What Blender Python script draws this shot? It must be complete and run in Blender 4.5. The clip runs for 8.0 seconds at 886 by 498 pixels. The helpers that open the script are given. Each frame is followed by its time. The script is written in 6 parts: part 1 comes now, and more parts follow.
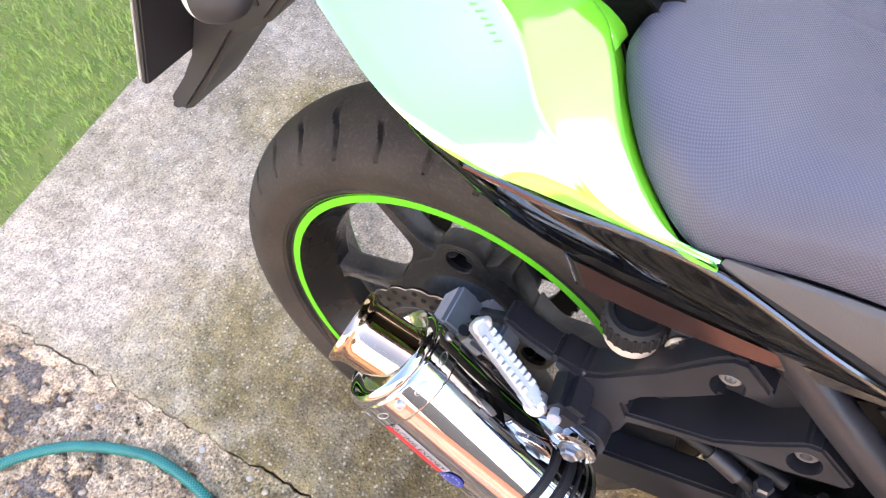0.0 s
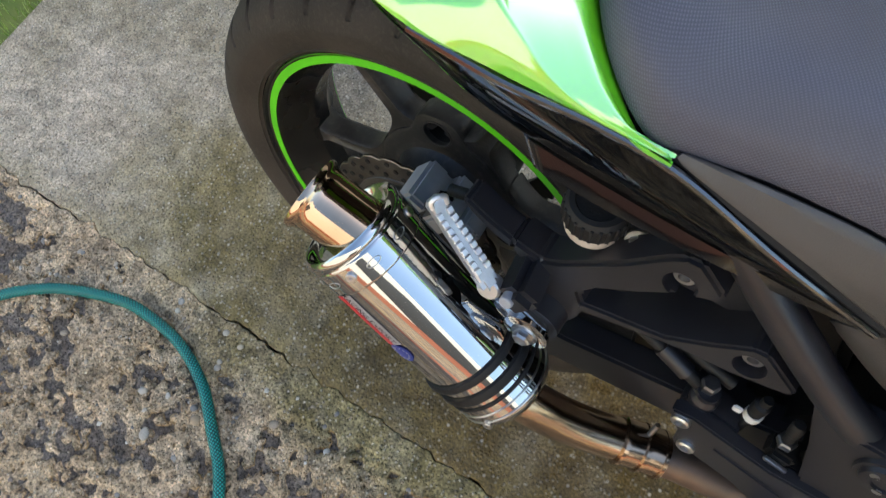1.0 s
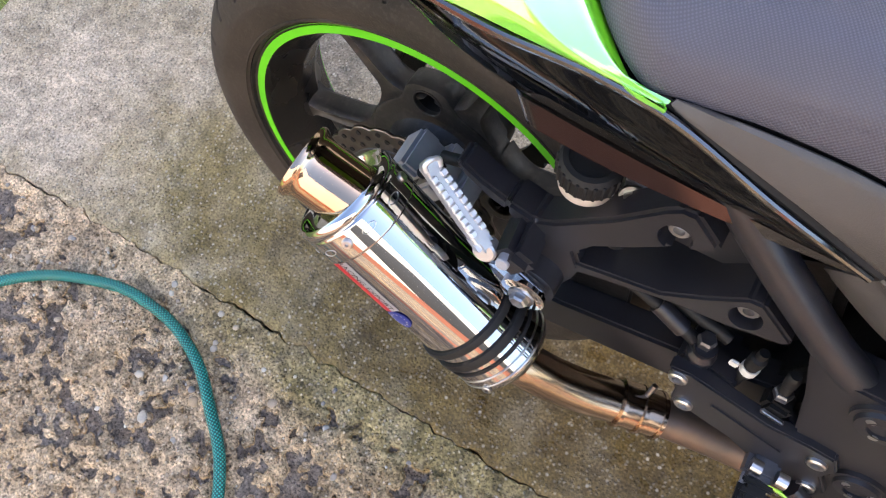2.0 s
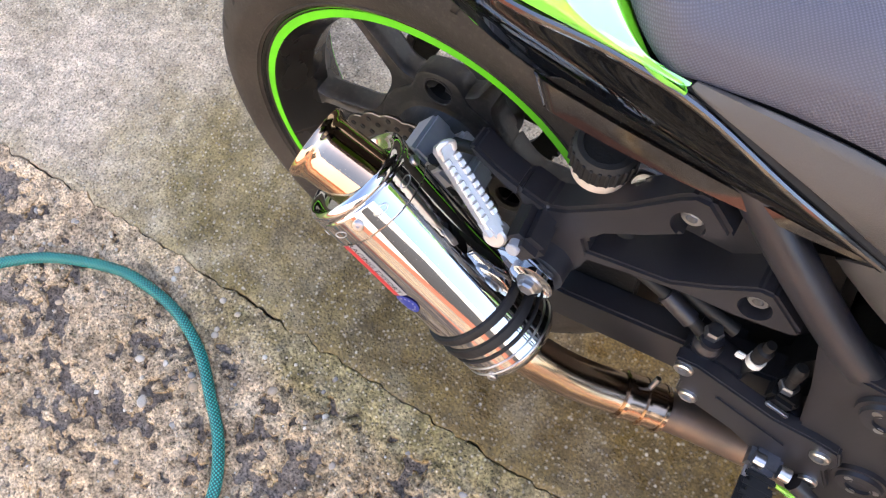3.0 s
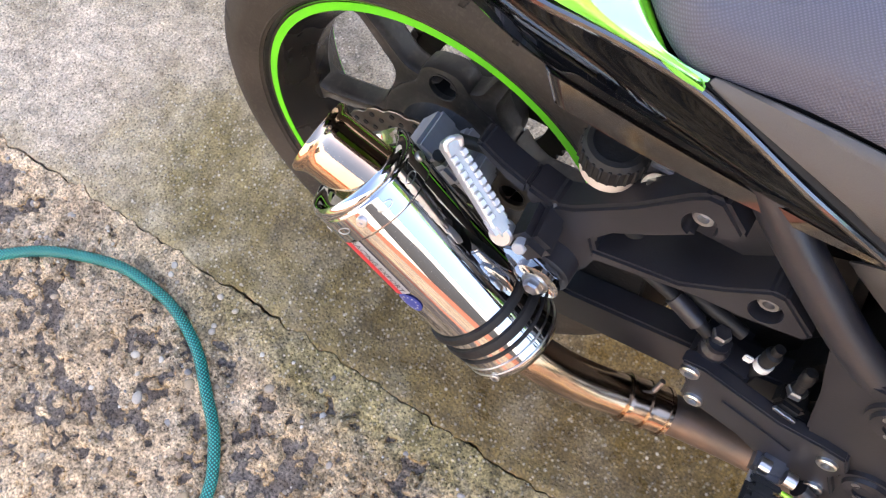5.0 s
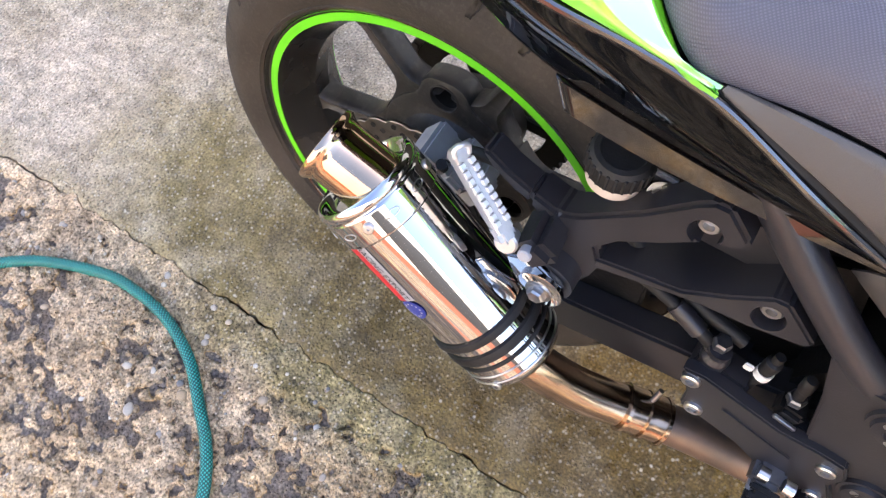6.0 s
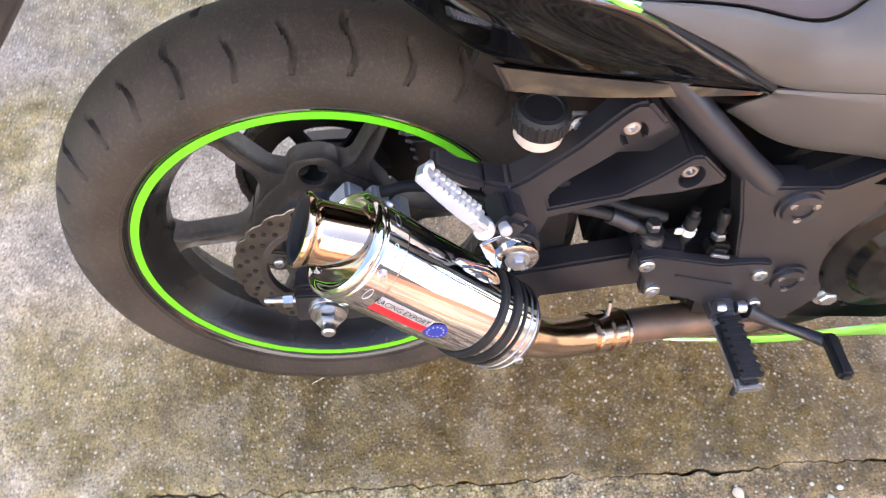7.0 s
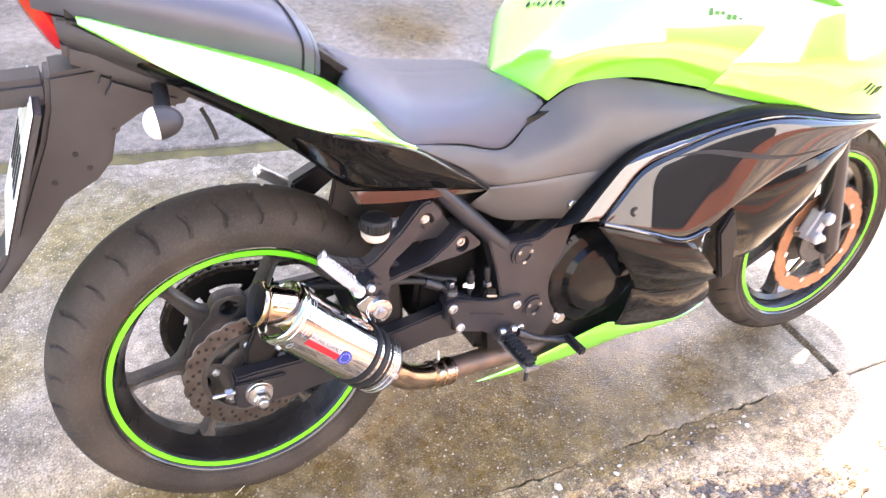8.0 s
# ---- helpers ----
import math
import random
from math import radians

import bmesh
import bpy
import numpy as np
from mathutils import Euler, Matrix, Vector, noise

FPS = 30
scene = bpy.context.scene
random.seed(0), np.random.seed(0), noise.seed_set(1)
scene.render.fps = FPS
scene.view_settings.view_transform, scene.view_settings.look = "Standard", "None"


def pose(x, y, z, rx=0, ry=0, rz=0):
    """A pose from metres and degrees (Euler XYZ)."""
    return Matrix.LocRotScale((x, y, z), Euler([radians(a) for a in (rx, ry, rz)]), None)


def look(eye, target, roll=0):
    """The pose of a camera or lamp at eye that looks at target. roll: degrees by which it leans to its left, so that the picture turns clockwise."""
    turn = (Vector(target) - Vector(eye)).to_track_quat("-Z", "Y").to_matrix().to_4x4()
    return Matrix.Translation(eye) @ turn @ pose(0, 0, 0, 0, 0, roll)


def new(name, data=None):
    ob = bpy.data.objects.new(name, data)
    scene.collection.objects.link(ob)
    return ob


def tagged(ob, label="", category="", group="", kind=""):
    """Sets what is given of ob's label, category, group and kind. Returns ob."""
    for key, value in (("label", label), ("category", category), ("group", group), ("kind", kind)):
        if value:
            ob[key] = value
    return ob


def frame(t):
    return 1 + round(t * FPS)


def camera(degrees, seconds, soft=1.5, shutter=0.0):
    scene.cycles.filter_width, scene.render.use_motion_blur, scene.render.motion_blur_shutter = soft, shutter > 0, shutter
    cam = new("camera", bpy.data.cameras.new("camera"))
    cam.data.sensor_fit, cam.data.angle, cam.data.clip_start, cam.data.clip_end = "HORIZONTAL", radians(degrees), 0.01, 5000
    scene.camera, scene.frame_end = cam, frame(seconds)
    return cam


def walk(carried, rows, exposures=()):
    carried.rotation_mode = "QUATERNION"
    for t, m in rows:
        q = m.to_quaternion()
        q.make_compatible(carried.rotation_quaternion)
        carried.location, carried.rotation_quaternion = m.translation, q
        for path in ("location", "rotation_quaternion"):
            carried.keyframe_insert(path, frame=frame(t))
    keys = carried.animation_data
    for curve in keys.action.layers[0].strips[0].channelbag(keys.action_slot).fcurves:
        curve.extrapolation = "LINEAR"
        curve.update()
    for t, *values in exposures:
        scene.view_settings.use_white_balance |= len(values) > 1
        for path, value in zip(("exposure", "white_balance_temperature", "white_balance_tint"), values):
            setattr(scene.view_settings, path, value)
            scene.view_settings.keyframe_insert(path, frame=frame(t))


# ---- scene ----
cam = camera(60.2, 8.0, soft=1.2, shutter=0.15)
ROWS = [
    (0.0, 0.2415, -0.3300, 1.1330, 30.35, 6.48, 28.16),
    (0.3, 0.2716, -0.2803, 1.1261, 28.01, 9.59, 32.00),
    (0.5, 0.2749, -0.2729, 1.1173, 26.54, 8.39, 32.18),
    (0.8, 0.2704, -0.2886, 1.1173, 23.94, 6.53, 33.01),
    (1.0, 0.2690, -0.2993, 1.1098, 21.18, 5.34, 32.56),
    (1.2, 0.2621, -0.3115, 1.1106, 19.25, 5.65, 30.91),
    (1.5, 0.2732, -0.3165, 1.1051, 19.25, 5.40, 28.05),
    (1.7, 0.2746, -0.3136, 1.1059, 19.74, 5.59, 29.71),
    (2.8, 0.2703, -0.3306, 1.1007, 19.97, 4.59, 31.48),
    (3.0, 0.2704, -0.3325, 1.1021, 20.07, 4.52, 31.93),
    (3.5, 0.2683, -0.3312, 1.0950, 20.04, 4.44, 31.64),
    (4.0, 0.2675, -0.3289, 1.0948, 19.88, 4.36, 31.85),
    (4.5, 0.2668, -0.3321, 1.0907, 20.08, 4.48, 32.35),
    (4.7, 0.2627, -0.3334, 1.0927, 20.05, 3.98, 32.24),
    (5.8, 0.2627, -0.3431, 1.0865, 20.25, 4.05, 33.99),
    (6.0, 0.2521, -0.3514, 1.0934, 21.37, 2.66, 32.44),
    (6.2, 0.2358, -0.3573, 1.0945, 22.12, 1.77, 29.48),
    (6.5, 0.1976, -0.3758, 1.0877, 23.09, -1.18, 22.22),
    (6.7, 0.1348, -0.4018, 1.0807, 24.88, -4.76, 11.62),
    (6.9, 0.0698, -0.4423, 1.1018, 26.41, -3.48, -0.11),
    (7.0, 0.0456, -0.4892, 1.1210, 28.81, -4.19, -4.03),
    (7.1, 0.0134, -0.5513, 1.1357, 33.45, -5.48, -6.47),
    (7.2, -0.0128, -0.5880, 1.1534, 36.09, -7.26, -8.57),
    (7.3, -0.0194, -0.6449, 1.1851, 38.62, -5.73, -8.38),
    (7.4, -0.0573, -0.6901, 1.2186, 39.74, -7.72, -12.47),
    (7.5, -0.0672, -0.7806, 1.2433, 41.17, -7.86, -14.32),
    (7.6, -0.0952, -0.8097, 1.2784, 40.82, -7.50, -15.92),
    (7.7, -0.1241, -0.8682, 1.2839, 43.75, -6.70, -18.62),
    (7.8, -0.1489, -0.9088, 1.2895, 47.17, -6.65, -21.22),
    (8.0, -0.2156, -0.9393, 1.3295, 50.98, -8.46, -25.55),
]
EXPOSURES = [(0.0, 2.80, 6550, 19), (0.3, 2.27, 6550, 13), (0.5, 1.87, 6600, 10), (1.0, 1.52, 6600, 4), (1.5, 1.80, 6700, 11), (3.0, 2.37, 6750, 16), (6.0, 2.45, 6700, 17), (7.0, 2.92, 6620, 20), (7.5, 3.07, 6700, 22), (8.0, 3.22, 6550, 22)]
walk(cam, [(t, pose(x, y, z, rx, ry, rz)) for t, x, y, z, rx, ry, rz in ROWS], EXPOSURES)

# ---- light: blue sky and a high sun; an added wall out of view keeps the motorcycle in open shade ----
SUN_EL, SUN_AZ = 50.0, 35.0
world = bpy.data.worlds.new("sky")
scene.world = world
world.use_nodes = True
wn = world.node_tree.nodes
sky = wn.new("ShaderNodeTexSky")
sky.sky_type, sky.sun_disc = "NISHITA", False
sky.sun_elevation, sky.sun_rotation = radians(SUN_EL), radians(SUN_AZ)
sky.dust_density, sky.air_density, sky.ozone_density = 1.4, 1.0, 2.0
world.node_tree.links.new(sky.outputs[0], wn["Background"].inputs[0])
wn["Background"].inputs[1].default_value = 0.15
sun = new("sun", bpy.data.lights.new("sun", "SUN"))
sun.data.energy, sun.data.angle, sun.data.color = 3.9, radians(0.6), (1.0, 0.94, 0.84)
sun_dir = Vector((math.sin(radians(SUN_AZ)) * math.cos(radians(SUN_EL)), math.cos(radians(SUN_AZ)) * math.cos(radians(SUN_EL)), math.sin(radians(SUN_EL))))
sun.matrix_world = look(sun_dir * 20, (0, 0, 0))


# ---- materials ----
def mat(name, c1, c2=None, scale=8.0, rough=0.5, metal=0.0, bump=0.0, bscale=300.0, coat=0.0, rvar=0.0, fine=0.0, fscale=200.0, c3=None):
    """Two colours mixed by coarse noise, a third by fine specks; roughness varies with the same noise; fine bump."""
    m = bpy.data.materials.new(name)
    m.use_nodes = True
    nt = m.node_tree
    n, link = nt.nodes, nt.links.new
    b = n["Principled BSDF"]
    tc = n.new("ShaderNodeTexCoord")
    no = n.new("ShaderNodeTexNoise")
    no.inputs["Scale"].default_value, no.inputs["Detail"].default_value = scale, 6
    link(tc.outputs["Object"], no.inputs["Vector"])
    ramp = n.new("ShaderNodeValToRGB")
    c2 = c2 or tuple(v * 0.8 for v in c1)
    ramp.color_ramp.elements[0].color, ramp.color_ramp.elements[1].color = (*c1, 1), (*c2, 1)
    ramp.color_ramp.elements[0].position, ramp.color_ramp.elements[1].position = 0.36, 0.66
    link(no.outputs["Fac"], ramp.inputs[0])
    col = ramp.outputs[0]
    if fine:
        fn = n.new("ShaderNodeTexNoise")
        fn.inputs["Scale"].default_value, fn.inputs["Detail"].default_value = fscale, 3
        link(tc.outputs["Object"], fn.inputs["Vector"])
        fr = n.new("ShaderNodeValToRGB")
        fr.color_ramp.elements[0].position, fr.color_ramp.elements[1].position = 0.52, 0.68
        fr.color_ramp.elements[0].color, fr.color_ramp.elements[1].color = (0, 0, 0, 1), (fine, fine, fine, 1)
        link(fn.outputs["Fac"], fr.inputs[0])
        mx = n.new("ShaderNodeMixRGB")
        link(fr.outputs[0], mx.inputs[0])
        link(col, mx.inputs[1])
        mx.inputs[2].default_value = (*(c3 or (0.3, 0.28, 0.25)), 1)
        col = mx.outputs[0]
    link(col, b.inputs["Base Color"])
    b.inputs["Metallic"].default_value = metal
    b.inputs["Roughness"].default_value = rough
    if rvar:
        mr = n.new("ShaderNodeMapRange")
        mr.inputs["To Min"].default_value, mr.inputs["To Max"].default_value = max(0.02, rough - rvar), rough + rvar
        link(no.outputs["Fac"], mr.inputs["Value"])
        link(mr.outputs[0], b.inputs["Roughness"])
    if coat:
        b.inputs["Coat Weight"].default_value, b.inputs["Coat Roughness"].default_value = coat, 0.09
    if bump:
        bn = n.new("ShaderNodeTexNoise")
        bn.inputs["Scale"].default_value, bn.inputs["Detail"].default_value = bscale, 4
        link(tc.outputs["Object"], bn.inputs["Vector"])
        bp = n.new("ShaderNodeBump")
        bp.inputs["Strength"].default_value, bp.inputs["Distance"].default_value = bump, 0.002
        link(bn.outputs["Fac"], bp.inputs["Height"])
        link(bp.outputs[0], b.inputs["Normal"])
    return m


def concrete(name, light, dark, stain, pale, rough, wet=0.0, damp=None, pits=None, mottle=0.30, pools=None, soaked=None):
    """Weathered concrete: broad stains, damp patches, exposed aggregate of pale and dark grains."""
    m = bpy.data.materials.new(name)
    m.use_nodes = True
    nt = m.node_tree
    n, link = nt.nodes, nt.links.new
    b = n["Principled BSDF"]
    b.inputs["IOR"].default_value = 1.36
    tc = n.new("ShaderNodeTexCoord")

    def noise_tex(scale, detail=6.0, distort=0.0):
        t = n.new("ShaderNodeTexNoise")
        t.inputs["Scale"].default_value, t.inputs["Detail"].default_value, t.inputs["Distortion"].default_value = scale, detail, distort
        link(tc.outputs["Object"], t.inputs["Vector"])
        return t.outputs["Fac"]

    def ramp(fac, lo, hi, a=(0, 0, 0), z=(1, 1, 1)):
        r = n.new("ShaderNodeValToRGB")
        r.color_ramp.elements[0].position, r.color_ramp.elements[1].position = lo, hi
        r.color_ramp.elements[0].color, r.color_ramp.elements[1].color = (*a, 1), (*z, 1)
        link(fac, r.inputs[0])
        return r.outputs[0]

    def mix(fac, a, z, kind="MIX"):
        x = n.new("ShaderNodeMixRGB")
        x.blend_type = kind
        for s, v in zip(x.inputs, (fac, a, z)):
            if isinstance(v, (int, float)):
                s.default_value = v
            elif isinstance(v, tuple):
                s.default_value = (*v, 1)
            else:
                link(v, s)
        return x.outputs[0]

    broad = noise_tex(2.3, 5, 0.4)
    base = ramp(noise_tex(9.0, 8), 0.35, 0.65, dark, light)
    stains = ramp(broad, 0.42, 0.62)
    base = mix(mix(1.0, stains, (0.75, 0.75, 0.75), "MULTIPLY"), base, stain)
    damp_f = None

    def damp_field(spots):
        """Full inside the ovals, fading out round them along a ragged edge."""
        near = None
        for cx, cy, wx, wy in spots:
            mp = n.new("ShaderNodeMapping")
            mp.vector_type = "POINT"
            mp.inputs["Location"].default_value = (-cx / wx, -cy / wy, 0)
            mp.inputs["Scale"].default_value = (1 / wx, 1 / wy, 0)
            link(tc.outputs["Object"], mp.inputs["Vector"])
            ln = n.new("ShaderNodeVectorMath")
            ln.operation = "LENGTH"
            link(mp.outputs[0], ln.inputs[0])
            if near is None:
                near = ln.outputs["Value"]
            else:
                lo = n.new("ShaderNodeMath")
                lo.operation = "MINIMUM"
                link(near, lo.inputs[0])
                link(ln.outputs["Value"], lo.inputs[1])
                near = lo.outputs[0]
        ad = n.new("ShaderNodeMath")
        ad.operation = "MULTIPLY_ADD"
        link(noise_tex(7.0, 10, 0.6), ad.inputs[0])
        ad.inputs[1].default_value = 1.5
        link(near, ad.inputs[2])
        half = n.new("ShaderNodeMath")
        half.operation = "MULTIPLY"
        half.inputs[1].default_value = 0.4
        link(ad.outputs[0], half.inputs[0])
        return ramp(half.outputs[0], 0.50, 0.90, (0.95, 0.95, 0.95), (0, 0, 0))

    if soaked:
        soak_f = damp_field(soaked)
        base = mix(soak_f, base, mix(ramp(noise_tex(6.0, 8), 0.35, 0.65), (0.165, 0.142, 0.110), (0.300, 0.256, 0.198)))
    if damp:
        damp_f = damp_field(damp[:1])
        if damp[1:]:
            olive = mix(ramp(noise_tex(13.0, 8), 0.35, 0.65), (0.165, 0.128, 0.045), (0.330, 0.258, 0.118))
            base = mix(damp_field(damp[1:]), base, olive)
        brown = mix(ramp(noise_tex(11.0, 8), 0.35, 0.65), (0.078, 0.046, 0.009), (0.158, 0.100, 0.028))
        base = mix(damp_f, base, brown)
    base = mix(1.0, base, ramp(noise_tex(38.0, 8, 0.3), 0.34, 0.66, (1 - mottle,) * 3, (1 + mottle * 0.7,) * 3), "MULTIPLY")
    vo = n.new("ShaderNodeTexVoronoi")
    vo.inputs["Scale"].default_value = 165.0
    link(tc.outputs["Object"], vo.inputs["Vector"])
    grain = n.new("ShaderNodeSeparateColor")
    link(vo.outputs["Color"], grain.inputs[0])
    warp = n.new("ShaderNodeMath")
    warp.operation = "MULTIPLY_ADD"
    link(noise_tex(520.0, 3), warp.inputs[0])
    warp.inputs[1].default_value = 0.5
    link(vo.outputs["Distance"], warp.inputs[2])
    spot = ramp(warp.outputs[0], 0.42, 0.72, (1, 1, 1), (0, 0, 0))
    pale_f = mix(1.0, ramp(grain.outputs[0], 0.60, 0.74), spot, "MULTIPLY")
    dark_f = mix(1.0, ramp(grain.outputs[1], 0.66, 0.82), spot, "MULTIPLY")
    if damp_f is not None:
        pale_f = mix(1.0, pale_f, ramp(damp_f, 0.0, 1.0, (1, 1, 1), (0.30, 0.30, 0.30)), "MULTIPLY")
    worn_f = mix(1.0, ramp(noise_tex(17.0, 9, 0.5), 0.48, 0.66), (0.30, 0.30, 0.30), "MULTIPLY")
    if damp_f is not None:
        worn_f = mix(1.0, worn_f, ramp(damp_f, 0.0, 1.0, (1, 1, 1), (0.1, 0.1, 0.1)), "MULTIPLY")
    base = mix(worn_f, base, mix(0.5, base, pale))
    base = mix(mix(1.0, pale_f, (0.55, 0.55, 0.55), "MULTIPLY"), base, pale)
    base = mix(mix(1.0, dark_f, (0.5, 0.5, 0.5), "MULTIPLY"), base, tuple(v * 0.45 for v in dark))
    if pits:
        # colour follows height: grey lowest, ochre midway, crust colour on top
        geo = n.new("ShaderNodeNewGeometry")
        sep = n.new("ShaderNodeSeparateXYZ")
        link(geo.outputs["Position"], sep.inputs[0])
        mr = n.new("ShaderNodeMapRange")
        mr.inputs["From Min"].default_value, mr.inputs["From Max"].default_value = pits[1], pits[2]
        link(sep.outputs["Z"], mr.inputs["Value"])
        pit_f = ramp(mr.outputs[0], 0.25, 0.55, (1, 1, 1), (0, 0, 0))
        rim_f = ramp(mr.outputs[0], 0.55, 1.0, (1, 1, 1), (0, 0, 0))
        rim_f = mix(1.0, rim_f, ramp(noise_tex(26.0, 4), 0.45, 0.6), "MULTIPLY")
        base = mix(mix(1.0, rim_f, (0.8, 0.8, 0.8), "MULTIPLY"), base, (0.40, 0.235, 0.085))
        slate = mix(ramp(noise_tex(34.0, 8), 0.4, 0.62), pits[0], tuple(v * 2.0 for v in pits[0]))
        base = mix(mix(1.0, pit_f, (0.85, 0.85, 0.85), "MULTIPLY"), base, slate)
    grit = 0.44 + 1.0 * max(0.0, mottle - 0.30)
    fine = ramp(noise_tex(260.0, 6), 0.32, 0.68, (1 - grit,) * 3, (1 + grit * 0.75,) * 3)
    base = mix(1.0, base, fine, "MULTIPLY")
    v2 = n.new("ShaderNodeTexVoronoi")
    v2.inputs["Scale"].default_value = 96.0
    link(tc.outputs["Object"], v2.inputs["Vector"])
    g2 = n.new("ShaderNodeSeparateColor")
    link(v2.outputs["Color"], g2.inputs[0])
    big = mix(1.0, ramp(g2.outputs[2], 0.88, 0.94), ramp(v2.outputs["Distance"], 0.12, 0.30, (1, 1, 1), (0, 0, 0)), "MULTIPLY")
    base = mix(mix(1.0, big, (0.6, 0.6, 0.6), "MULTIPLY"), base, mix(g2.outputs[0], tuple(v * 0.5 for v in dark), pale))
    rr = ramp(noise_tex(3.1, 4, 0.6), 0.42, 0.6, (rough, rough, rough), (rough - wet, rough - wet, rough - wet))
    link(base, b.inputs["Base Color"])
    if damp:
        rr = mix(damp_f, rr, mix(ramp(noise_tex(30.0, 5), 0.38, 0.62), (0.20, 0.20, 0.20), (0.50, 0.50, 0.50)))
    bp = n.new("ShaderNodeBump")
    bp.inputs["Strength"].default_value, bp.inputs["Distance"].default_value = 1.0, 0.005
    if damp:
        relief = ramp(damp_f, 0.0, 1.0, (1, 1, 1), (0.45, 0.45, 0.45))
        if pools:
            pool_f = damp_field(pools)
            rr = mix(pool_f, rr, (0.16, 0.16, 0.16))
            relief = mix(pool_f, relief, (0.25, 0.25, 0.25))
        link(relief, bp.inputs["Strength"])
    link(rr, b.inputs["Roughness"])
    h = mix(0.5, noise_tex(160.0, 5), spot)
    link(h, bp.inputs["Height"])
    link(bp.outputs[0], b.inputs["Normal"])
    return m


M_SLAB = concrete("slab concrete", (0.60, 0.495, 0.375), (0.41, 0.336, 0.248), (0.29, 0.237, 0.148), (0.80, 0.71, 0.58), 0.75, 0.25, [(0.60, -0.10, 0.74, 0.32), (-0.10, 0.75, 0.45, 0.20), (0.75, 0.75, 0.45, 0.22), (-0.37, -0.12, 0.22, 0.14), (-0.12, -0.13, 0.26, 0.14), (0.0, -0.25, 0.6, 0.05), (-0.52, 0.36, 0.18, 0.12)], soaked=[(-0.42, 0.80, 0.85, 0.50), (0.45, 0.70, 0.9, 0.5), (-0.40, 0.22, 0.14, 0.16), (1.0, -0.05, 0.5, 0.18)], pools=[(1.02, 0.0, 0.17, 0.07)])
M_SLAB_FAR = concrete("far slab concrete", (0.34, 0.29, 0.24), (0.26, 0.22, 0.185), (0.17, 0.145, 0.11), (0.42, 0.37, 0.31), 0.7, 0.3, [(1.15, 1.85, 0.22, 0.20), (0.55, 1.5, 0.3, 0.1), (2.2, 2.2, 0.5, 0.3)])
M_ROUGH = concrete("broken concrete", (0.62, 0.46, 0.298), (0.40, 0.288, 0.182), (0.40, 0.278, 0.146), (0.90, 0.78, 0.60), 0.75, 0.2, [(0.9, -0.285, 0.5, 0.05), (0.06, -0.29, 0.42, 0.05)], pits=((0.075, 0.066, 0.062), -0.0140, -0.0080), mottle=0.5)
M_SOIL = mat("soil", (0.09, 0.07, 0.05), (0.05, 0.045, 0.03), 12, 0.95, bump=0.6, bscale=90)
M_MOSS = mat("moss joint", (0.17, 0.14, 0.05), (0.10, 0.08, 0.035), 14, 0.95, bump=0.8, bscale=120)
M_GRASS = mat("grass", (0.24, 0.40, 0.05), (0.34, 0.44, 0.09), 9, 0.6)
M_PEBBLE = mat("pebble", (0.36, 0.31, 0.25), (0.16, 0.15, 0.15), 14, 0.6, bump=0.3, bscale=400)
M_HOSE = mat("hose", (0.0, 0.075, 0.068), (0.0, 0.055, 0.05), 30, 0.35)
M_TYRE = mat("tyre rubber", (0.030, 0.0255, 0.0215), (0.060, 0.049, 0.040), 9, 0.70, bump=0.35, bscale=420, rvar=0.12, fine=0.22, fscale=240, c3=(0.105, 0.090, 0.072))
M_RIM = mat("black rim paint", (0.008, 0.0075, 0.007), (0.016, 0.0145, 0.013), 12, 0.26, rvar=0.1)
M_HUB = mat("satin black alloy", (0.014, 0.0135, 0.0135), (0.040, 0.036, 0.032), 22, 0.45, rvar=0.14, bump=0.15, fine=0.3, fscale=120, c3=(0.10, 0.088, 0.074))
M_GREEN = mat("lime green paint", (0.21, 0.78, 0.03), (0.20, 0.75, 0.03), 3, 0.3, coat=1.0)
M_GREEN.node_tree.nodes["Principled BSDF"].inputs["Coat IOR"].default_value = 3.3
M_STRIPE = mat("green rim tape", (0.13, 0.66, 0.01), (0.11, 0.58, 0.012), 20, 0.4)
M_BLACK = mat("gloss black plastic", (0.004, 0.004, 0.004), (0.006, 0.006, 0.006), 6, 0.03)
M_BLACK.node_tree.nodes["Principled BSDF"].inputs["IOR"].default_value = 1.65
M_PANEL = mat("gloss black tail plastic", (0.002, 0.002, 0.002), (0.003, 0.003, 0.003), 6, 0.035)
M_PANEL.node_tree.nodes["Principled BSDF"].inputs["IOR"].default_value = 1.33
M_BEAD = mat("gloss black edge", (0.004, 0.004, 0.004), (0.006, 0.006, 0.006), 6, 0.08)
M_BEAD.node_tree.nodes["Principled BSDF"].inputs["IOR"].default_value = 2.1
M_GREY = mat("grey matt plastic", (0.060, 0.055, 0.052), (0.070, 0.064, 0.060), 10, 0.40, bump=0.15, bscale=900, rvar=0.05)
M_FRAME = mat("satin black frame paint", (0.012, 0.0115, 0.0145), (0.020, 0.019, 0.022), 16, 0.36, bump=0.12, bscale=700, rvar=0.08)
M_ENGINE = mat("engine black", (0.004, 0.004, 0.0045), (0.010, 0.0095, 0.009), 18, 0.45, bump=0.2, bscale=300, rvar=0.12)
M_TRIM = mat("satin black trim", (0.002, 0.002, 0.002), (0.004, 0.004, 0.004), 20, 0.32, rvar=0.12)
M_FENDER = mat("matt black fender plastic", (0.024, 0.022, 0.024), (0.036, 0.033, 0.034), 14, 0.5, rvar=0.1)
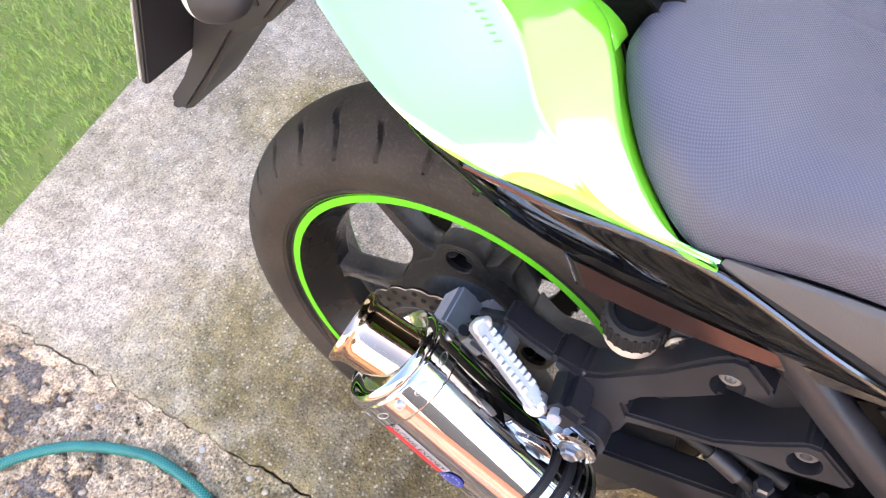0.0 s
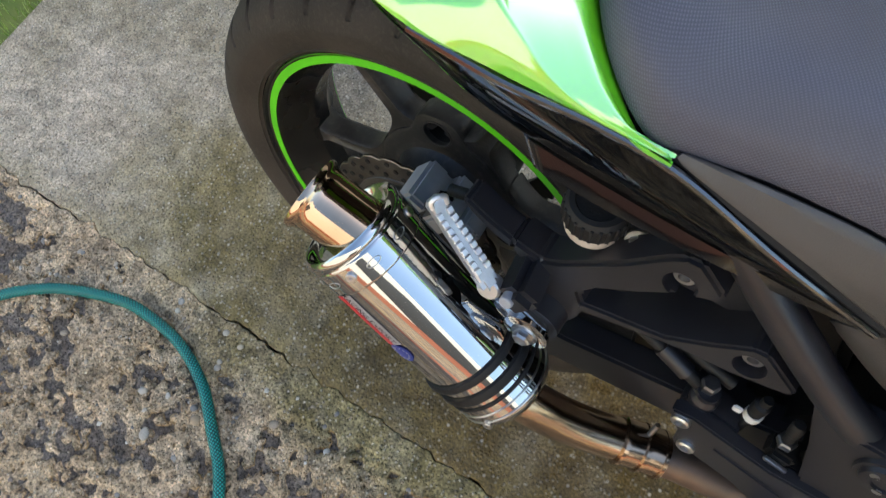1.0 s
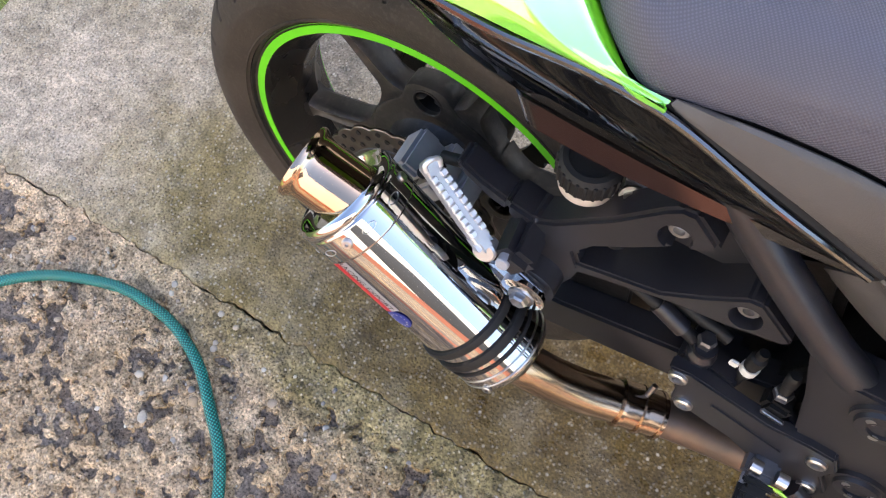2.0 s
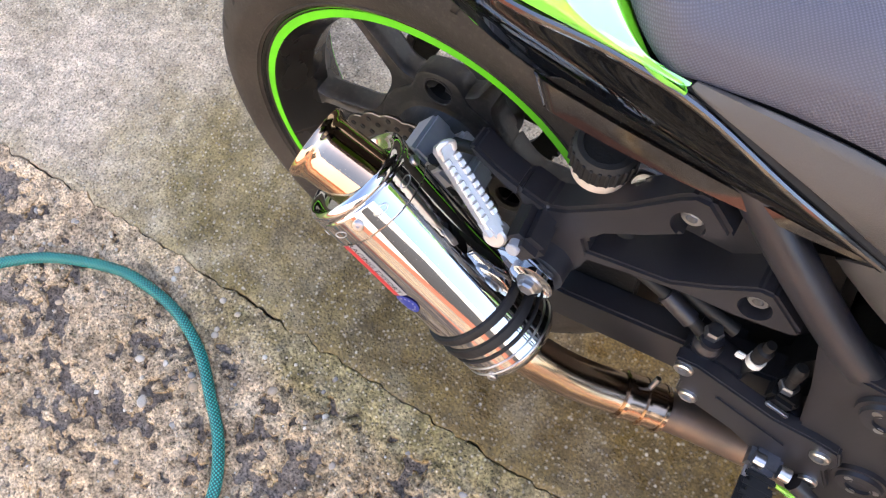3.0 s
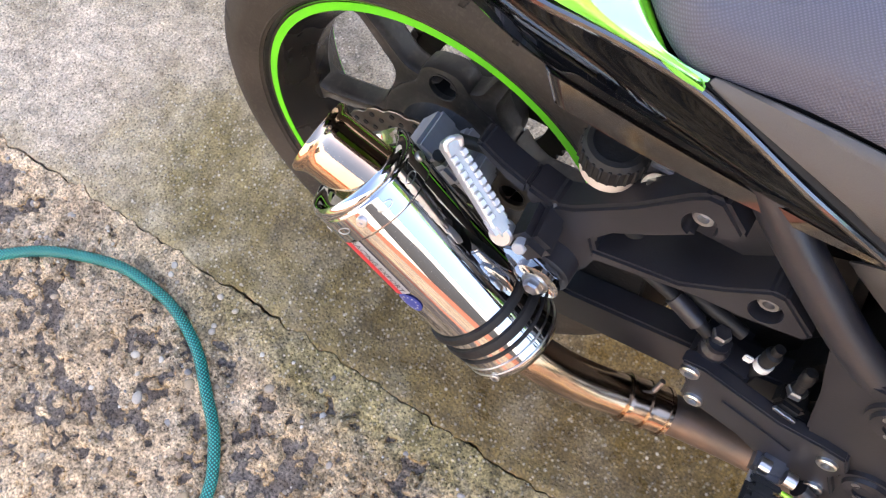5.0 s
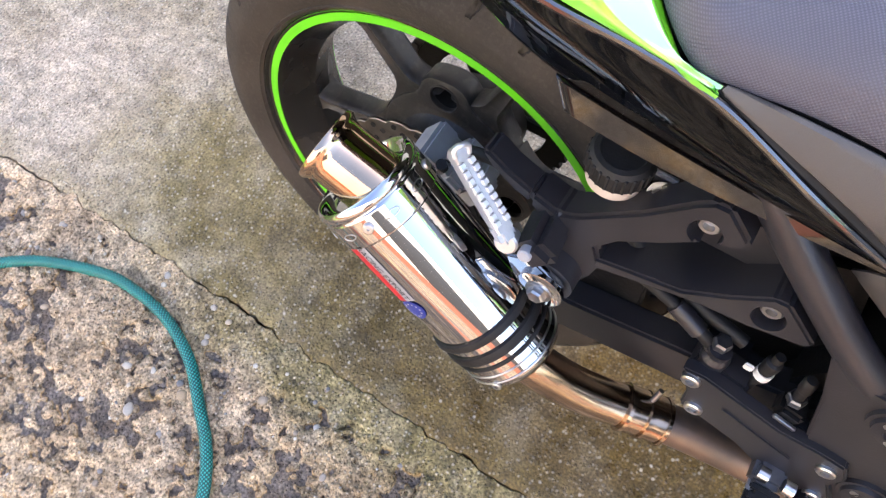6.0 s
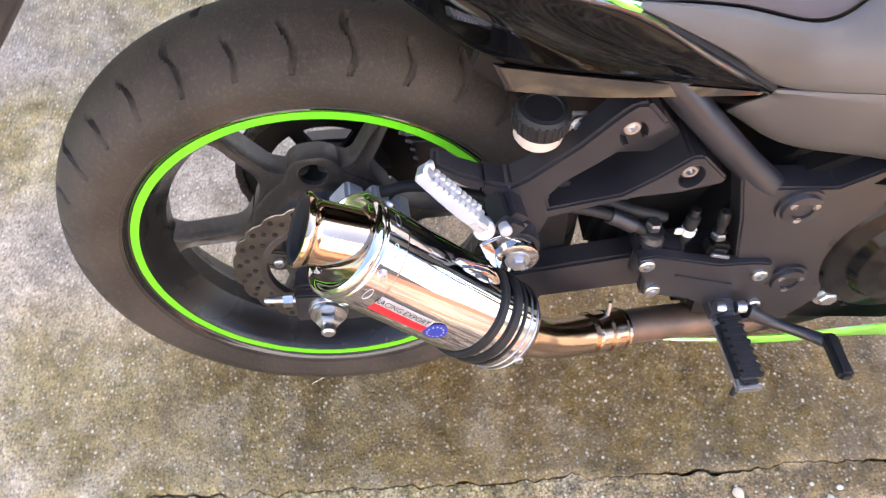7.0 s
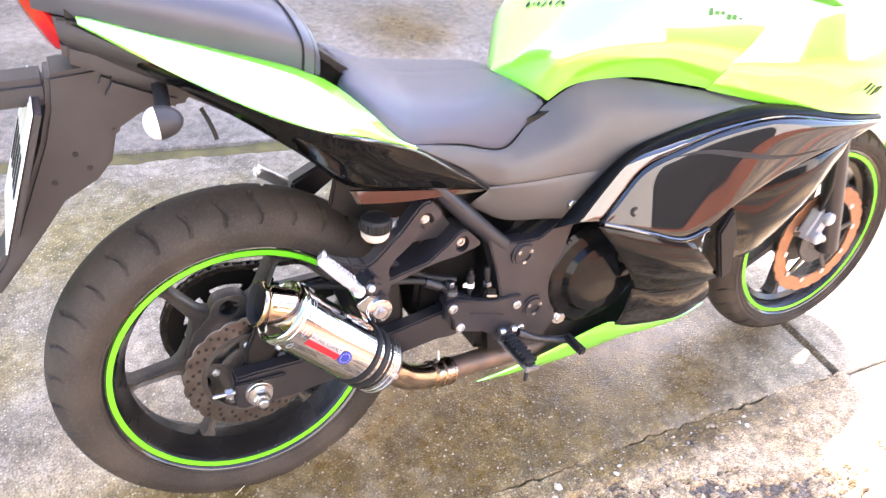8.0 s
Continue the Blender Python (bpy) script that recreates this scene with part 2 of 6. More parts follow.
M_CLUTCH = mat("gloss black engine paint", (0.003, 0.003, 0.0033), (0.007, 0.007, 0.007), 18, 0.14, rvar=0.10)
M_LOWER = mat("worn gloss black plastic", (0.005, 0.005, 0.005), (0.008, 0.008, 0.007), 6, 0.06, rvar=0.03)
M_VINYL = mat("smooth seat vinyl", (0.055, 0.056, 0.074), (0.066, 0.066, 0.086), 12, 0.40, bump=0.2, bscale=700)
M_STEEL = mat("dark zinc steel", (0.20, 0.20, 0.21), (0.12, 0.12, 0.125), 50, 0.35, metal=0.9, rvar=0.1)
M_CHROME = mat("polished steel", (0.56, 0.55, 0.54), (0.48, 0.47, 0.46), 9, 0.045, metal=1.0, rvar=0.03)
M_PIPE = mat("heat tinted steel", (0.52, 0.39, 0.28), (0.36, 0.26, 0.18), 12, 0.16, metal=1.0, rvar=0.08)
M_RUST = mat("brown header steel", (0.20, 0.13, 0.09), (0.11, 0.085, 0.07), 20, 0.45, metal=0.6, rvar=0.1)
M_ALU = mat("cast aluminium", (0.52, 0.52, 0.53), (0.42, 0.42, 0.43), 25, 0.38, metal=0.9, bump=0.15, bscale=400)
M_BOLT = mat("zinc bolt", (0.60, 0.60, 0.60), (0.40, 0.39, 0.38), 60, 0.28, metal=1.0)
M_CAL = mat("grey caliper paint", (0.33, 0.335, 0.355), (0.26, 0.265, 0.285), 30, 0.4, rvar=0.1)
M_RUBBER = mat("black rubber", (0.006, 0.006, 0.0065), (0.012, 0.0115, 0.0115), 40, 0.6, bump=0.2)
M_DISC = mat("brake disc steel", (0.19, 0.172, 0.155), (0.12, 0.102, 0.09), 40, 0.32, metal=1.0, rvar=0.1)
M_WHITE = mat("white plastic", (0.72, 0.70, 0.66), (0.60, 0.58, 0.53), 30, 0.4)
M_CREAM = mat("translucent reservoir plastic", (0.62, 0.54, 0.46), (0.50, 0.42, 0.35), 30, 0.35)
M_RED = mat("red", (0.55, 0.012, 0.02), (0.50, 0.012, 0.02), 30, 0.35)
M_BLUE = mat("blue", (0.015, 0.03, 0.28), (0.012, 0.026, 0.24), 30, 0.35)
M_SILVER = mat("silver foil", (0.55, 0.55, 0.56), (0.48, 0.48, 0.5), 60, 0.35, metal=0.5)
M_LENS = mat("clear lens", (0.75, 0.75, 0.73), (0.65, 0.65, 0.63), 30, 0.15, coat=0.5)
M_TAIL = mat("red tail lens", (0.45, 0.01, 0.012), (0.38, 0.01, 0.012), 20, 0.15, coat=0.8)
M_BRICK = mat("red brick wall", (0.34, 0.12, 0.07), (0.27, 0.095, 0.055), 3, 0.9, bump=0.5, bscale=40)
M_DECAL = mat("dark decal film", (0.008, 0.02, 0.01), (0.014, 0.03, 0.016), 30, 0.4)


def weave(m, su, sv, strength, dist, colour=None):
    """Rows of small raised cells in the surface's own u, v metres."""
    n, link = m.node_tree.nodes, m.node_tree.links.new
    uv = n.new("ShaderNodeUVMap")
    sep = n.new("ShaderNodeSeparateXYZ")
    link(uv.outputs[0], sep.inputs[0])

    def wave(out, k):
        mu = n.new("ShaderNodeMath")
        mu.operation = "MULTIPLY"
        mu.inputs[1].default_value = k
        link(out, mu.inputs[0])
        s = n.new("ShaderNodeMath")
        s.operation = "SINE"
        link(mu.outputs[0], s.inputs[0])
        return s.outputs[0]

    pr = n.new("ShaderNodeMath")
    pr.operation = "MULTIPLY"
    a, c = wave(sep.outputs[0], 2 * math.pi / su), wave(sep.outputs[1], 2 * math.pi / sv)
    link(a, pr.inputs[0])
    link(c, pr.inputs[1])
    bp = n.new("ShaderNodeBump")
    bp.inputs["Strength"].default_value, bp.inputs["Distance"].default_value = strength, dist
    link(pr.outputs[0], bp.inputs["Height"])
    b = n["Principled BSDF"]
    link(bp.outputs[0], b.inputs["Normal"])
    if colour:
        mr = n.new("ShaderNodeMapRange")
        mr.inputs["From Min"].default_value, mr.inputs["From Max"].default_value = 0.1, 0.5
        link(pr.outputs[0], mr.inputs["Value"])
        mx = n.new("ShaderNodeMixRGB")
        link(mr.outputs[0], mx.inputs[0])
        link(b.inputs["Base Color"].links[0].from_socket, mx.inputs[1])
        mx.inputs[2].default_value = (*colour, 1)
        link(mx.outputs[0], b.inputs["Base Color"])
    return m


M_SEAT = weave(mat("seat vinyl", (0.052, 0.053, 0.072), (0.064, 0.064, 0.084), 12, 0.36), 0.0024, 0.0024, 0.4, 0.0004, (0.082, 0.084, 0.112))
weave(M_HOSE, 0.0056, 0.0062, 0.5, 0.0006, (0.015, 0.37, 0.32))


# ---- mesh helpers ----
def mesh_ob(name, bm, material, smooth=True, angle=35):
    me = bpy.data.meshes.new(name)
    bmesh.ops.recalc_face_normals(bm, faces=bm.faces)
    if smooth:
        for f in bm.faces:
            f.smooth = True
        lim = radians(angle)
        for e in bm.edges:
            e.smooth = len(e.link_faces) == 2 and e.calc_face_angle(0.0) < lim
    bm.to_mesh(me)
    bm.free()
    me.materials.append(material)
    return new(name, me)


def part(name, bm, material, parent, label="", smooth=True, angle=35):
    ob = mesh_ob(name, bm, material, smooth, angle)
    ob.parent = parent
    if label:
        tagged(ob, label)
    return ob


def spline(pts, n):
    """n points along a Catmull-Rom curve through pts, which may have any dimension."""
    p = np.array(pts, float)
    k = len(p)
    if k == 2:
        return np.array([p[0] + (p[1] - p[0]) * i / (n - 1) for i in range(n)])
    q = np.vstack([2 * p[0] - p[1], p, 2 * p[-1] - p[-2]])
    out = []
    for i in range(n):
        s = i / (n - 1) * (k - 1)
        j = min(int(s), k - 2)
        u = s - j
        a, b, c, d = q[j], q[j + 1], q[j + 2], q[j + 3]
        out.append(0.5 * (2 * b + (c - a) * u + (2 * a - 5 * b + 4 * c - d) * u * u + (3 * b - a - 3 * c + d) * u ** 3))
    return np.array(out)


def grid(bm, rows, close=False, close_v=False):
    """A net of faces over rows of points, with u, v in metres along its middle row and column."""
    vs = [[bm.verts.new(Vector(p)) for p in r] for r in rows]
    nr, nc = len(vs), len(vs[0])
    uvl = bm.loops.layers.uv.verify()
    mid, row = nc // 2, vs[nr // 2]
    us, ws = [0.0], [0.0]
    for i in range(nr):
        us.append(us[-1] + (vs[(i + 1) % nr][mid].co - vs[i][mid].co).length)
    for j in range(nc):
        ws.append(ws[-1] + (row[(j + 1) % nc].co - row[j].co).length)
    for i in range(nr if close else nr - 1):
        for j in range(nc if close_v else nc - 1):
            a, b, c, d = vs[i][j], vs[(i + 1) % nr][j], vs[(i + 1) % nr][(j + 1) % nc], vs[i][(j + 1) % nc]
            f = bm.faces.new((a, b, c, d))
            for lp, (p, q) in zip(f.loops, ((i, j), (i + 1, j), (i + 1, j + 1), (i, j + 1))):
                lp[uvl].uv = (us[p], ws[q])
    return vs


def loft(rails, nu=40, nv=12, thick=0.003, mirror=False, roll=0.0022, ease=0):
    """A curved panel through its rails, with thickness and a rolled edge."""
    s = -1 if mirror else 1
    rr = [spline([(x, y * s, z) for x, y, z in r], nu) for r in rails]
    cols = [spline([r[i] for r in rr], nv) for i in range(nu)]
    g = np.array(cols)
    for _ in range(ease):
        g[1:-1] = 0.25 * g[:-2] + 0.5 * g[1:-1] + 0.25 * g[2:]
        g[:, 1:-1] = 0.05 * g[:, :-2] + 0.9 * g[:, 1:-1] + 0.05 * g[:, 2:]
    du, dv = np.gradient(g, axis=0), np.gradient(g, axis=1)
    nrm = np.cross(du, dv)
    nrm /= np.linalg.norm(nrm, axis=2)[..., None] + 1e-9
    if (nrm[..., 1].mean() > 0) != (s < 0):
        nrm = -nrm
    inner = g - nrm * max(thick, roll + 0.002)
    edge = np.zeros(g.shape[:2])
    edge[0, :] = edge[-1, :] = edge[:, 0] = edge[:, -1] = 1.0
    g = g - nrm * (roll * edge)[..., None]
    bm = bmesh.new()
    a = grid(bm, g)
    b = grid(bm, inner)
    n1, n2 = nu - 1, nv - 1
    ring = [(i, 0) for i in range(n1)] + [(n1, j) for j in range(n2)] + [(i, n2) for i in range(n1, 0, -1)] + [(0, j) for j in range(n2, 0, -1)]
    for k in range(len(ring)):
        (i, j), (p, q) = ring[k], ring[(k + 1) % len(ring)]
        try:
            bm.faces.new((a[i][j], a[p][q], b[p][q], b[i][j]))
        except ValueError:
            pass
    return bm


def curve_at(pts, f):
    """The point at f (0 to 1) of the Catmull-Rom curve through pts."""
    k = len(pts)
    s = min(max(f, 0.0), 1.0) * (k - 1)
    j = min(int(s), k - 2)
    u = s - j
    b, c = pts[j], pts[j + 1]
    a = pts[j - 1] if j else b * 2 - c
    d = pts[j + 2] if j + 2 < k else c * 2 - b
    return (b * 2 + (c - a) * u + (a * 2 - b * 5 + c * 4 - d) * u * u + (b * 3 - a - c * 3 + d) * u ** 3) * 0.5


def surface(rails, u, v, lift=0.0):
    """The place at u, v (0 to 1) on the panel through the rails, lifted off it to the outside."""
    def at(a, c):
        return curve_at([curve_at([Vector(p) for p in r], a) for r in rails], c)
    p = at(u, v)
    du = at(u + 0.01, v) - at(u - 0.01, v)
    dv = at(u, v + 0.02) - at(u, v - 0.02)
    n = du.cross(dv).normalized()
    return p + (n if n.y < 0 else -n) * lift


def patch(rails, u0, u1, v0, v1, nu=8, nv=3, lift=0.0008, slant=0.0):
    """A thin film that lies on part of a panel."""
    bm = bmesh.new()
    grid(bm, [[surface(rails, u0 + (u1 - u0) * i / nu + slant * j / nv, v0 + (v1 - v0) * j / nv, lift) for j in range(nv + 1)] for i in range(nu + 1)])
    return bm


def lettering(body, size):
    """The built-in font's letters as flat points and faces."""
    cu = bpy.data.curves.new("lettering", "FONT")
    cu.body, cu.size, cu.resolution_u = body, size, 2
    ob = bpy.data.objects.new("lettering", cu)
    me = bpy.data.meshes.new_from_object(ob)
    pts, fcs = [tuple(v.co) for v in me.vertices], [tuple(p.vertices) for p in me.polygons]
    bpy.data.objects.remove(ob)
    bpy.data.meshes.remove(me)
    bpy.data.curves.remove(cu)
    return pts, fcs


def plate(pts, y0, y1, bevel=0.003, rounding=0):
    """A prism with outline pts in x, z, from y0 to y1, with bevelled edges."""
    bm = bmesh.new()
    p = spline(list(pts) + [pts[0]], rounding)[:-1] if rounding else pts
    lo = [bm.verts.new((x, y0, z)) for x, z in p]
    hi = [bm.verts.new((x, y1, z)) for x, z in p]
    bm.faces.new(lo), bm.faces.new(hi)
    k = len(p)
    for i in range(k):
        bm.faces.new((lo[i], lo[(i + 1) % k], hi[(i + 1) % k], hi[i]))
    bmesh.ops.recalc_face_normals(bm, faces=bm.faces)
    if bevel:
        bmesh.ops.bevel(bm, geom=[e for e in bm.edges if e.calc_face_angle(0) > 0.5], offset=bevel, segments=2, affect="EDGES", clamp_overlap=True)
    return bm


def bored(bm, tools):
    """The solid with the tool solids cut out of it."""
    obs = []
    for b in [bm] + tools:
        me = bpy.data.meshes.new("tmp")
        bmesh.ops.recalc_face_normals(b, faces=b.faces)
        b.to_mesh(me)
        b.free()
        obs.append(new("tmp", me))
    for tool in obs[1:]:
        cut = obs[0].modifiers.new("cut", "BOOLEAN")
        cut.operation, cut.solver, cut.object = "DIFFERENCE", "EXACT", tool
    me = bpy.data.meshes.new_from_object(obs[0].evaluated_get(bpy.context.evaluated_depsgraph_get()))
    out = bmesh.new()
    out.from_mesh(me)
    bpy.data.meshes.remove(me)
    for ob in obs:
        old = ob.data
        bpy.data.objects.remove(ob)
        bpy.data.meshes.remove(old)
    return out


def basis(d):
    d = Vector(d).normalized()
    u = d.cross(Vector((0, 1, 0.01))).normalized()
    return d, u, d.cross(u)


def lathe(profile, origin, d, seg=32, bm=None, cap=True):
    """Turns profile (distance along the axis, radius) round the axis d; long straight runs get rings close to their ends."""
    full = [profile[0]]
    for (a, p), (b, q) in zip(profile, profile[1:]):
        run = math.hypot(b - a, q - p)
        if run > 0.005:
            f = 0.0008 / run
            full += [(a + (b - a) * f, p + (q - p) * f), (b - (b - a) * f, q - (q - p) * f)]
        full.append((b, q))
    profile = full
    bm = bm or bmesh.new()
    d, u, v = basis(d)
    o = Vector(origin)
    rows = [[o + d * s + (u * math.cos(2 * math.pi * i / seg) + v * math.sin(2 * math.pi * i / seg)) * r for i in range(seg)] for s, r in profile]
    vs = grid(bm, rows, close_v=True)
    if cap:
        for row in (vs[0], vs[-1]):
            try:
                bm.faces.new(row)
            except ValueError:
                pass
    return bm


def tube(pts, r, seg=12, n=40, bm=None, cap=True):
    """A tube along a smooth path; r is one radius or one for each point."""
    bm = bm or bmesh.new()
    path = spline(pts, n)
    rad = spline([(v,) for v in r], n)[:, 0] if isinstance(r, (list, tuple)) else [r] * n
    tan = np.gradient(path, axis=0)
    up = Vector((0.13, 0.31, 0.94))
    rows = []
    for p, t, q in zip(path, tan, rad):
        t = Vector(t).normalized()
        u = (up - t * up.dot(t)).normalized()
        up = u
        v = t.cross(u)
        rows.append([Vector(p) + (u * math.cos(2 * math.pi * i / seg) + v * math.sin(2 * math.pi * i / seg)) * q for i in range(seg)])
    vs = grid(bm, rows, close_v=True)
    if cap:
        bm.faces.new(vs[0]), bm.faces.new(vs[-1])
    return bm


def block(size, m, bevel=0.003, bm=None, seg=2):
    b = bmesh.new()
    bmesh.ops.create_cube(b, size=1.0, matrix=Matrix.Diagonal((*size, 1)))
    if bevel:
        bmesh.ops.bevel(b, geom=list(b.edges), offset=bevel, segments=seg, affect="EDGES")
    b.transform(m)
    return join(bm, b) if bm else b


def join(a, b):
    me = bpy.data.meshes.new("tmp")
    b.to_mesh(me)
    b.free()
    a.from_mesh(me)
    bpy.data.meshes.remove(me)
    return a


def aim(origin, d, roll_to=(0, 0, 1)):
    """A frame at origin whose x axis runs along d and whose z axis leans towards roll_to."""
    x = Vector(d).normalized()
    z = Vector(roll_to)
    z = (z - x * z.dot(x)).normalized()
    y = z.cross(x)
    m = Matrix((x, y, z)).transposed().to_4x4()
    m.translation = Vector(origin)
    return m


def bolt(origin, d, r=0.008, h=0.006, hexagon=False, socket_r=0.0):
    prof = [(0, r * 1.05), (h * 0.75, r), (h, r * 0.82)]
    if socket_r:
        prof += [(h, socket_r), (h * 0.35, socket_r * 0.9)]
    bm = lathe(prof, origin, d, 6 if hexagon else 20)
    if hexagon:
        lathe([(0, r * 1.45), (h * 0.22, r * 1.4)], origin, d, 20, bm)
    return bm


for m_dark, ior in ((M_FRAME, 1.52), (M_ENGINE, 1.36), (M_RUBBER, 1.40), (M_TRIM, 1.17), (M_FENDER, 1.42), (M_GREY, 1.50), (M_RIM, 1.42), (M_CLUTCH, 1.30), (M_LOWER, 1.34), (M_TYRE, 1.26)):
    m_dark.node_tree.nodes["Principled BSDF"].inputs["IOR"].default_value = ior


# ---- ground ----
def nz(x, y, s, o=0.0):
    return noise.noise((x * s + o, y * s - o, o * 1.7))


def sheet(name, x0, x1, y0, y1, z, step, material, label, rough=0.0, sx=None):
    nx, ny = max(2, int((x1 - x0) / step)), max(2, int((y1 - y0) / (sx or step)))
    bm = bmesh.new()
    rows = []
    for i in range(nx + 1):
        x = x0 + (x1 - x0) * i / nx
        rows.append([(x, y0 + (y1 - y0) * j / ny, z + (rough * nz(x, y0 + (y1 - y0) * j / ny, 6.0) if rough else 0)) for j in range(ny + 1)])
    grid(bm, rows)
    return tagged(mesh_ob(name, bm, material), label, "ground", kind="structure")


CRACK = -0.258


def crack_y(x):
    return CRACK + 0.010 * nz(x, 3.0, 2.2) + 0.008 * nz(x, 1.0, 11.0) + 0.008 * nz(x, 6.0, 37.0) + 0.004 * nz(x, 2.0, 85.0)


def crack_gap(x):
    return max(0.0004, 0.0012 + 0.0085 * nz(x, 8.0, 6.5) + 0.004 * nz(x, 4.0, 43.0))


def slab(name, x0, x1, y0f, y1f, material, label, nx, ny, amp=0.0025, skirt=0.05, z=0.0):
    """A cast slab: uneven top, chipped rounded edges and sides that go down into the joint."""
    bm = bmesh.new()
    rows = []
    for i in range(nx + 1):
        x = x0 + (x1 - x0) * i / nx
        ya, yb = y0f(x), y1f(x)
        row = [(x, ya, z - skirt), (x, ya, z - 0.003), (x, ya + 0.002, z - 0.0008)]
        for j in range(1, ny):
            y = ya + (yb - ya) * j / ny
            row.append((x, y, z + amp * nz(x, y, 3.0) + 0.25 * amp * nz(x, y, 40.0)))
        row += [(x, yb - 0.005, z - 0.001), (x, yb, z - 0.006), (x, yb, z - skirt)]
        rows.append(row)
    rows = [[(x, y, z - skirt) for x, y, _ in rows[0]]] + rows + [[(x, y, z - skirt) for x, y, _ in rows[-1]]]
    grid(bm, rows)
    return tagged(mesh_ob(name, bm, material, angle=60), label, "pavement", kind="structure")


sheet("ground", -300, 300, -300, 300, -0.055, 150, M_SOIL, "dark soil under the slabs reaching the horizon")
slab("pavement_main", -0.985, 1.455, crack_y, lambda x: 1.085 - 0.06 * (x + 0.1) + 0.016 * nz(x, 7, 3) + 0.012 * nz(x, 2, 12) + 0.006 * nz(x, 5, 40), M_SLAB, "weathered concrete slab with damp green stains under the motorcycle", 640, 90)
slab("pavement_far", -0.97, 9.0, lambda x: 1.145 - 0.06 * min(x, 1.5) + 0.02 * nz(x, 9, 3) + 0.014 * nz(x, 4, 11) + 0.006 * nz(x, 1, 37), lambda x: 9.0, M_SLAB_FAR, "grey concrete paving beyond the mossy joint", 160, 60)
slab("pavement_front", 1.485, 9.0, lambda x: -0.27, lambda x: 0.98, M_SLAB, "concrete slab ahead of the front wheel, pale and damp", 60, 20)
moss_bm = bmesh.new()
grid(moss_bm, [[(x, y, -0.014 + 0.008 * nz(x, y, 25)) for y in np.linspace(0.93, 1.24, 24)] for x in np.linspace(-1.0, 3.0, 220)])
tagged(mesh_ob("moss_joint", moss_bm, M_MOSS), "mossy green soil in the joint between two slabs", "ground", kind="structure")


def smooth(v, lo, hi):
    v = min(1.0, max(0.0, (v - lo) / (hi - lo)))
    return v * v * (3 - 2 * v)


def rough_height(x, y):
    """Smooth mossy strip along the crack, then a crumbling tan crust over flat slate-grey bedding."""
    d = crack_y(x) - y
    edge = 0.010 + 0.026 * smooth(x, -0.52, -0.34) + 0.058 * math.exp(-((x + 0.15) / 0.055) ** 2) + 0.018 * math.exp(-((x + 0.27) / 0.09) ** 2)
    edge += 0.020 * smooth(x, 0.25, 0.50) + 0.030 * smooth(x, 0.70, 0.74) + 0.030 * smooth(x, 0.80, 0.88) + 0.085 * smooth(x, 0.93, 1.10)
    edge += 0.022 * nz(x, 5.0, 14.0) + 0.012 * nz(x, y, 38.0) + 0.03 * max(0.0, nz(x, 2.0, 3.5)) * smooth(x, 0.1, 0.4)
    h = 0.0016 * nz(x, y, 22.0) + 0.0009 * nz(x, y, 90.0) - 0.0015
    worn = smooth(d - edge, 0.0, 0.016)
    if worn <= 0.0:
        return h
    field = 0.7 * nz(x, y, 8.0, 3.0) + 0.8 * nz(x, y, 21.0) + 0.75 * nz(x, y, 50.0) + 0.5 * nz(x, y, 110.0, 7.0)
    crust = smooth(field, -0.30, -0.02)
    crumb = 0.0042 * nz(x, y, 55.0, 2.0) + 0.0042 * nz(x, y, 120.0, 4.0) + 0.0026 * nz(x, y, 230.0, 1.0)
    low = -0.0135 + 0.0008 * nz(x, y, 30.0, 9.0)
    return h * (1 - worn) + worn * (low + crust * (0.0095 + crumb + 0.004 * nz(x, y, 12.0, 5.0)))


rough_bm = bmesh.new()
rows = []
for x in np.arange(-1.05, 1.5, 0.0032):
    cy = crack_y(x) - crack_gap(x)
    ys = [cy - 0.0006 - 0.0032 * k for k in range(0, 178)]
    rows.append([(x, cy, -0.04), (x, cy, -0.0035)] + [(x, y, rough_height(x, y)) for y in ys])
grid(rough_bm, rows)
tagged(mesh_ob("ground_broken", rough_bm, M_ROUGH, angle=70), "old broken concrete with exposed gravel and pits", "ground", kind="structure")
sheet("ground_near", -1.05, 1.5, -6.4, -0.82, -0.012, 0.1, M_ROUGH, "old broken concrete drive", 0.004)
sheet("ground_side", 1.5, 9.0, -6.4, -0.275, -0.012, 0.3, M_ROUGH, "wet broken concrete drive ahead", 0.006)


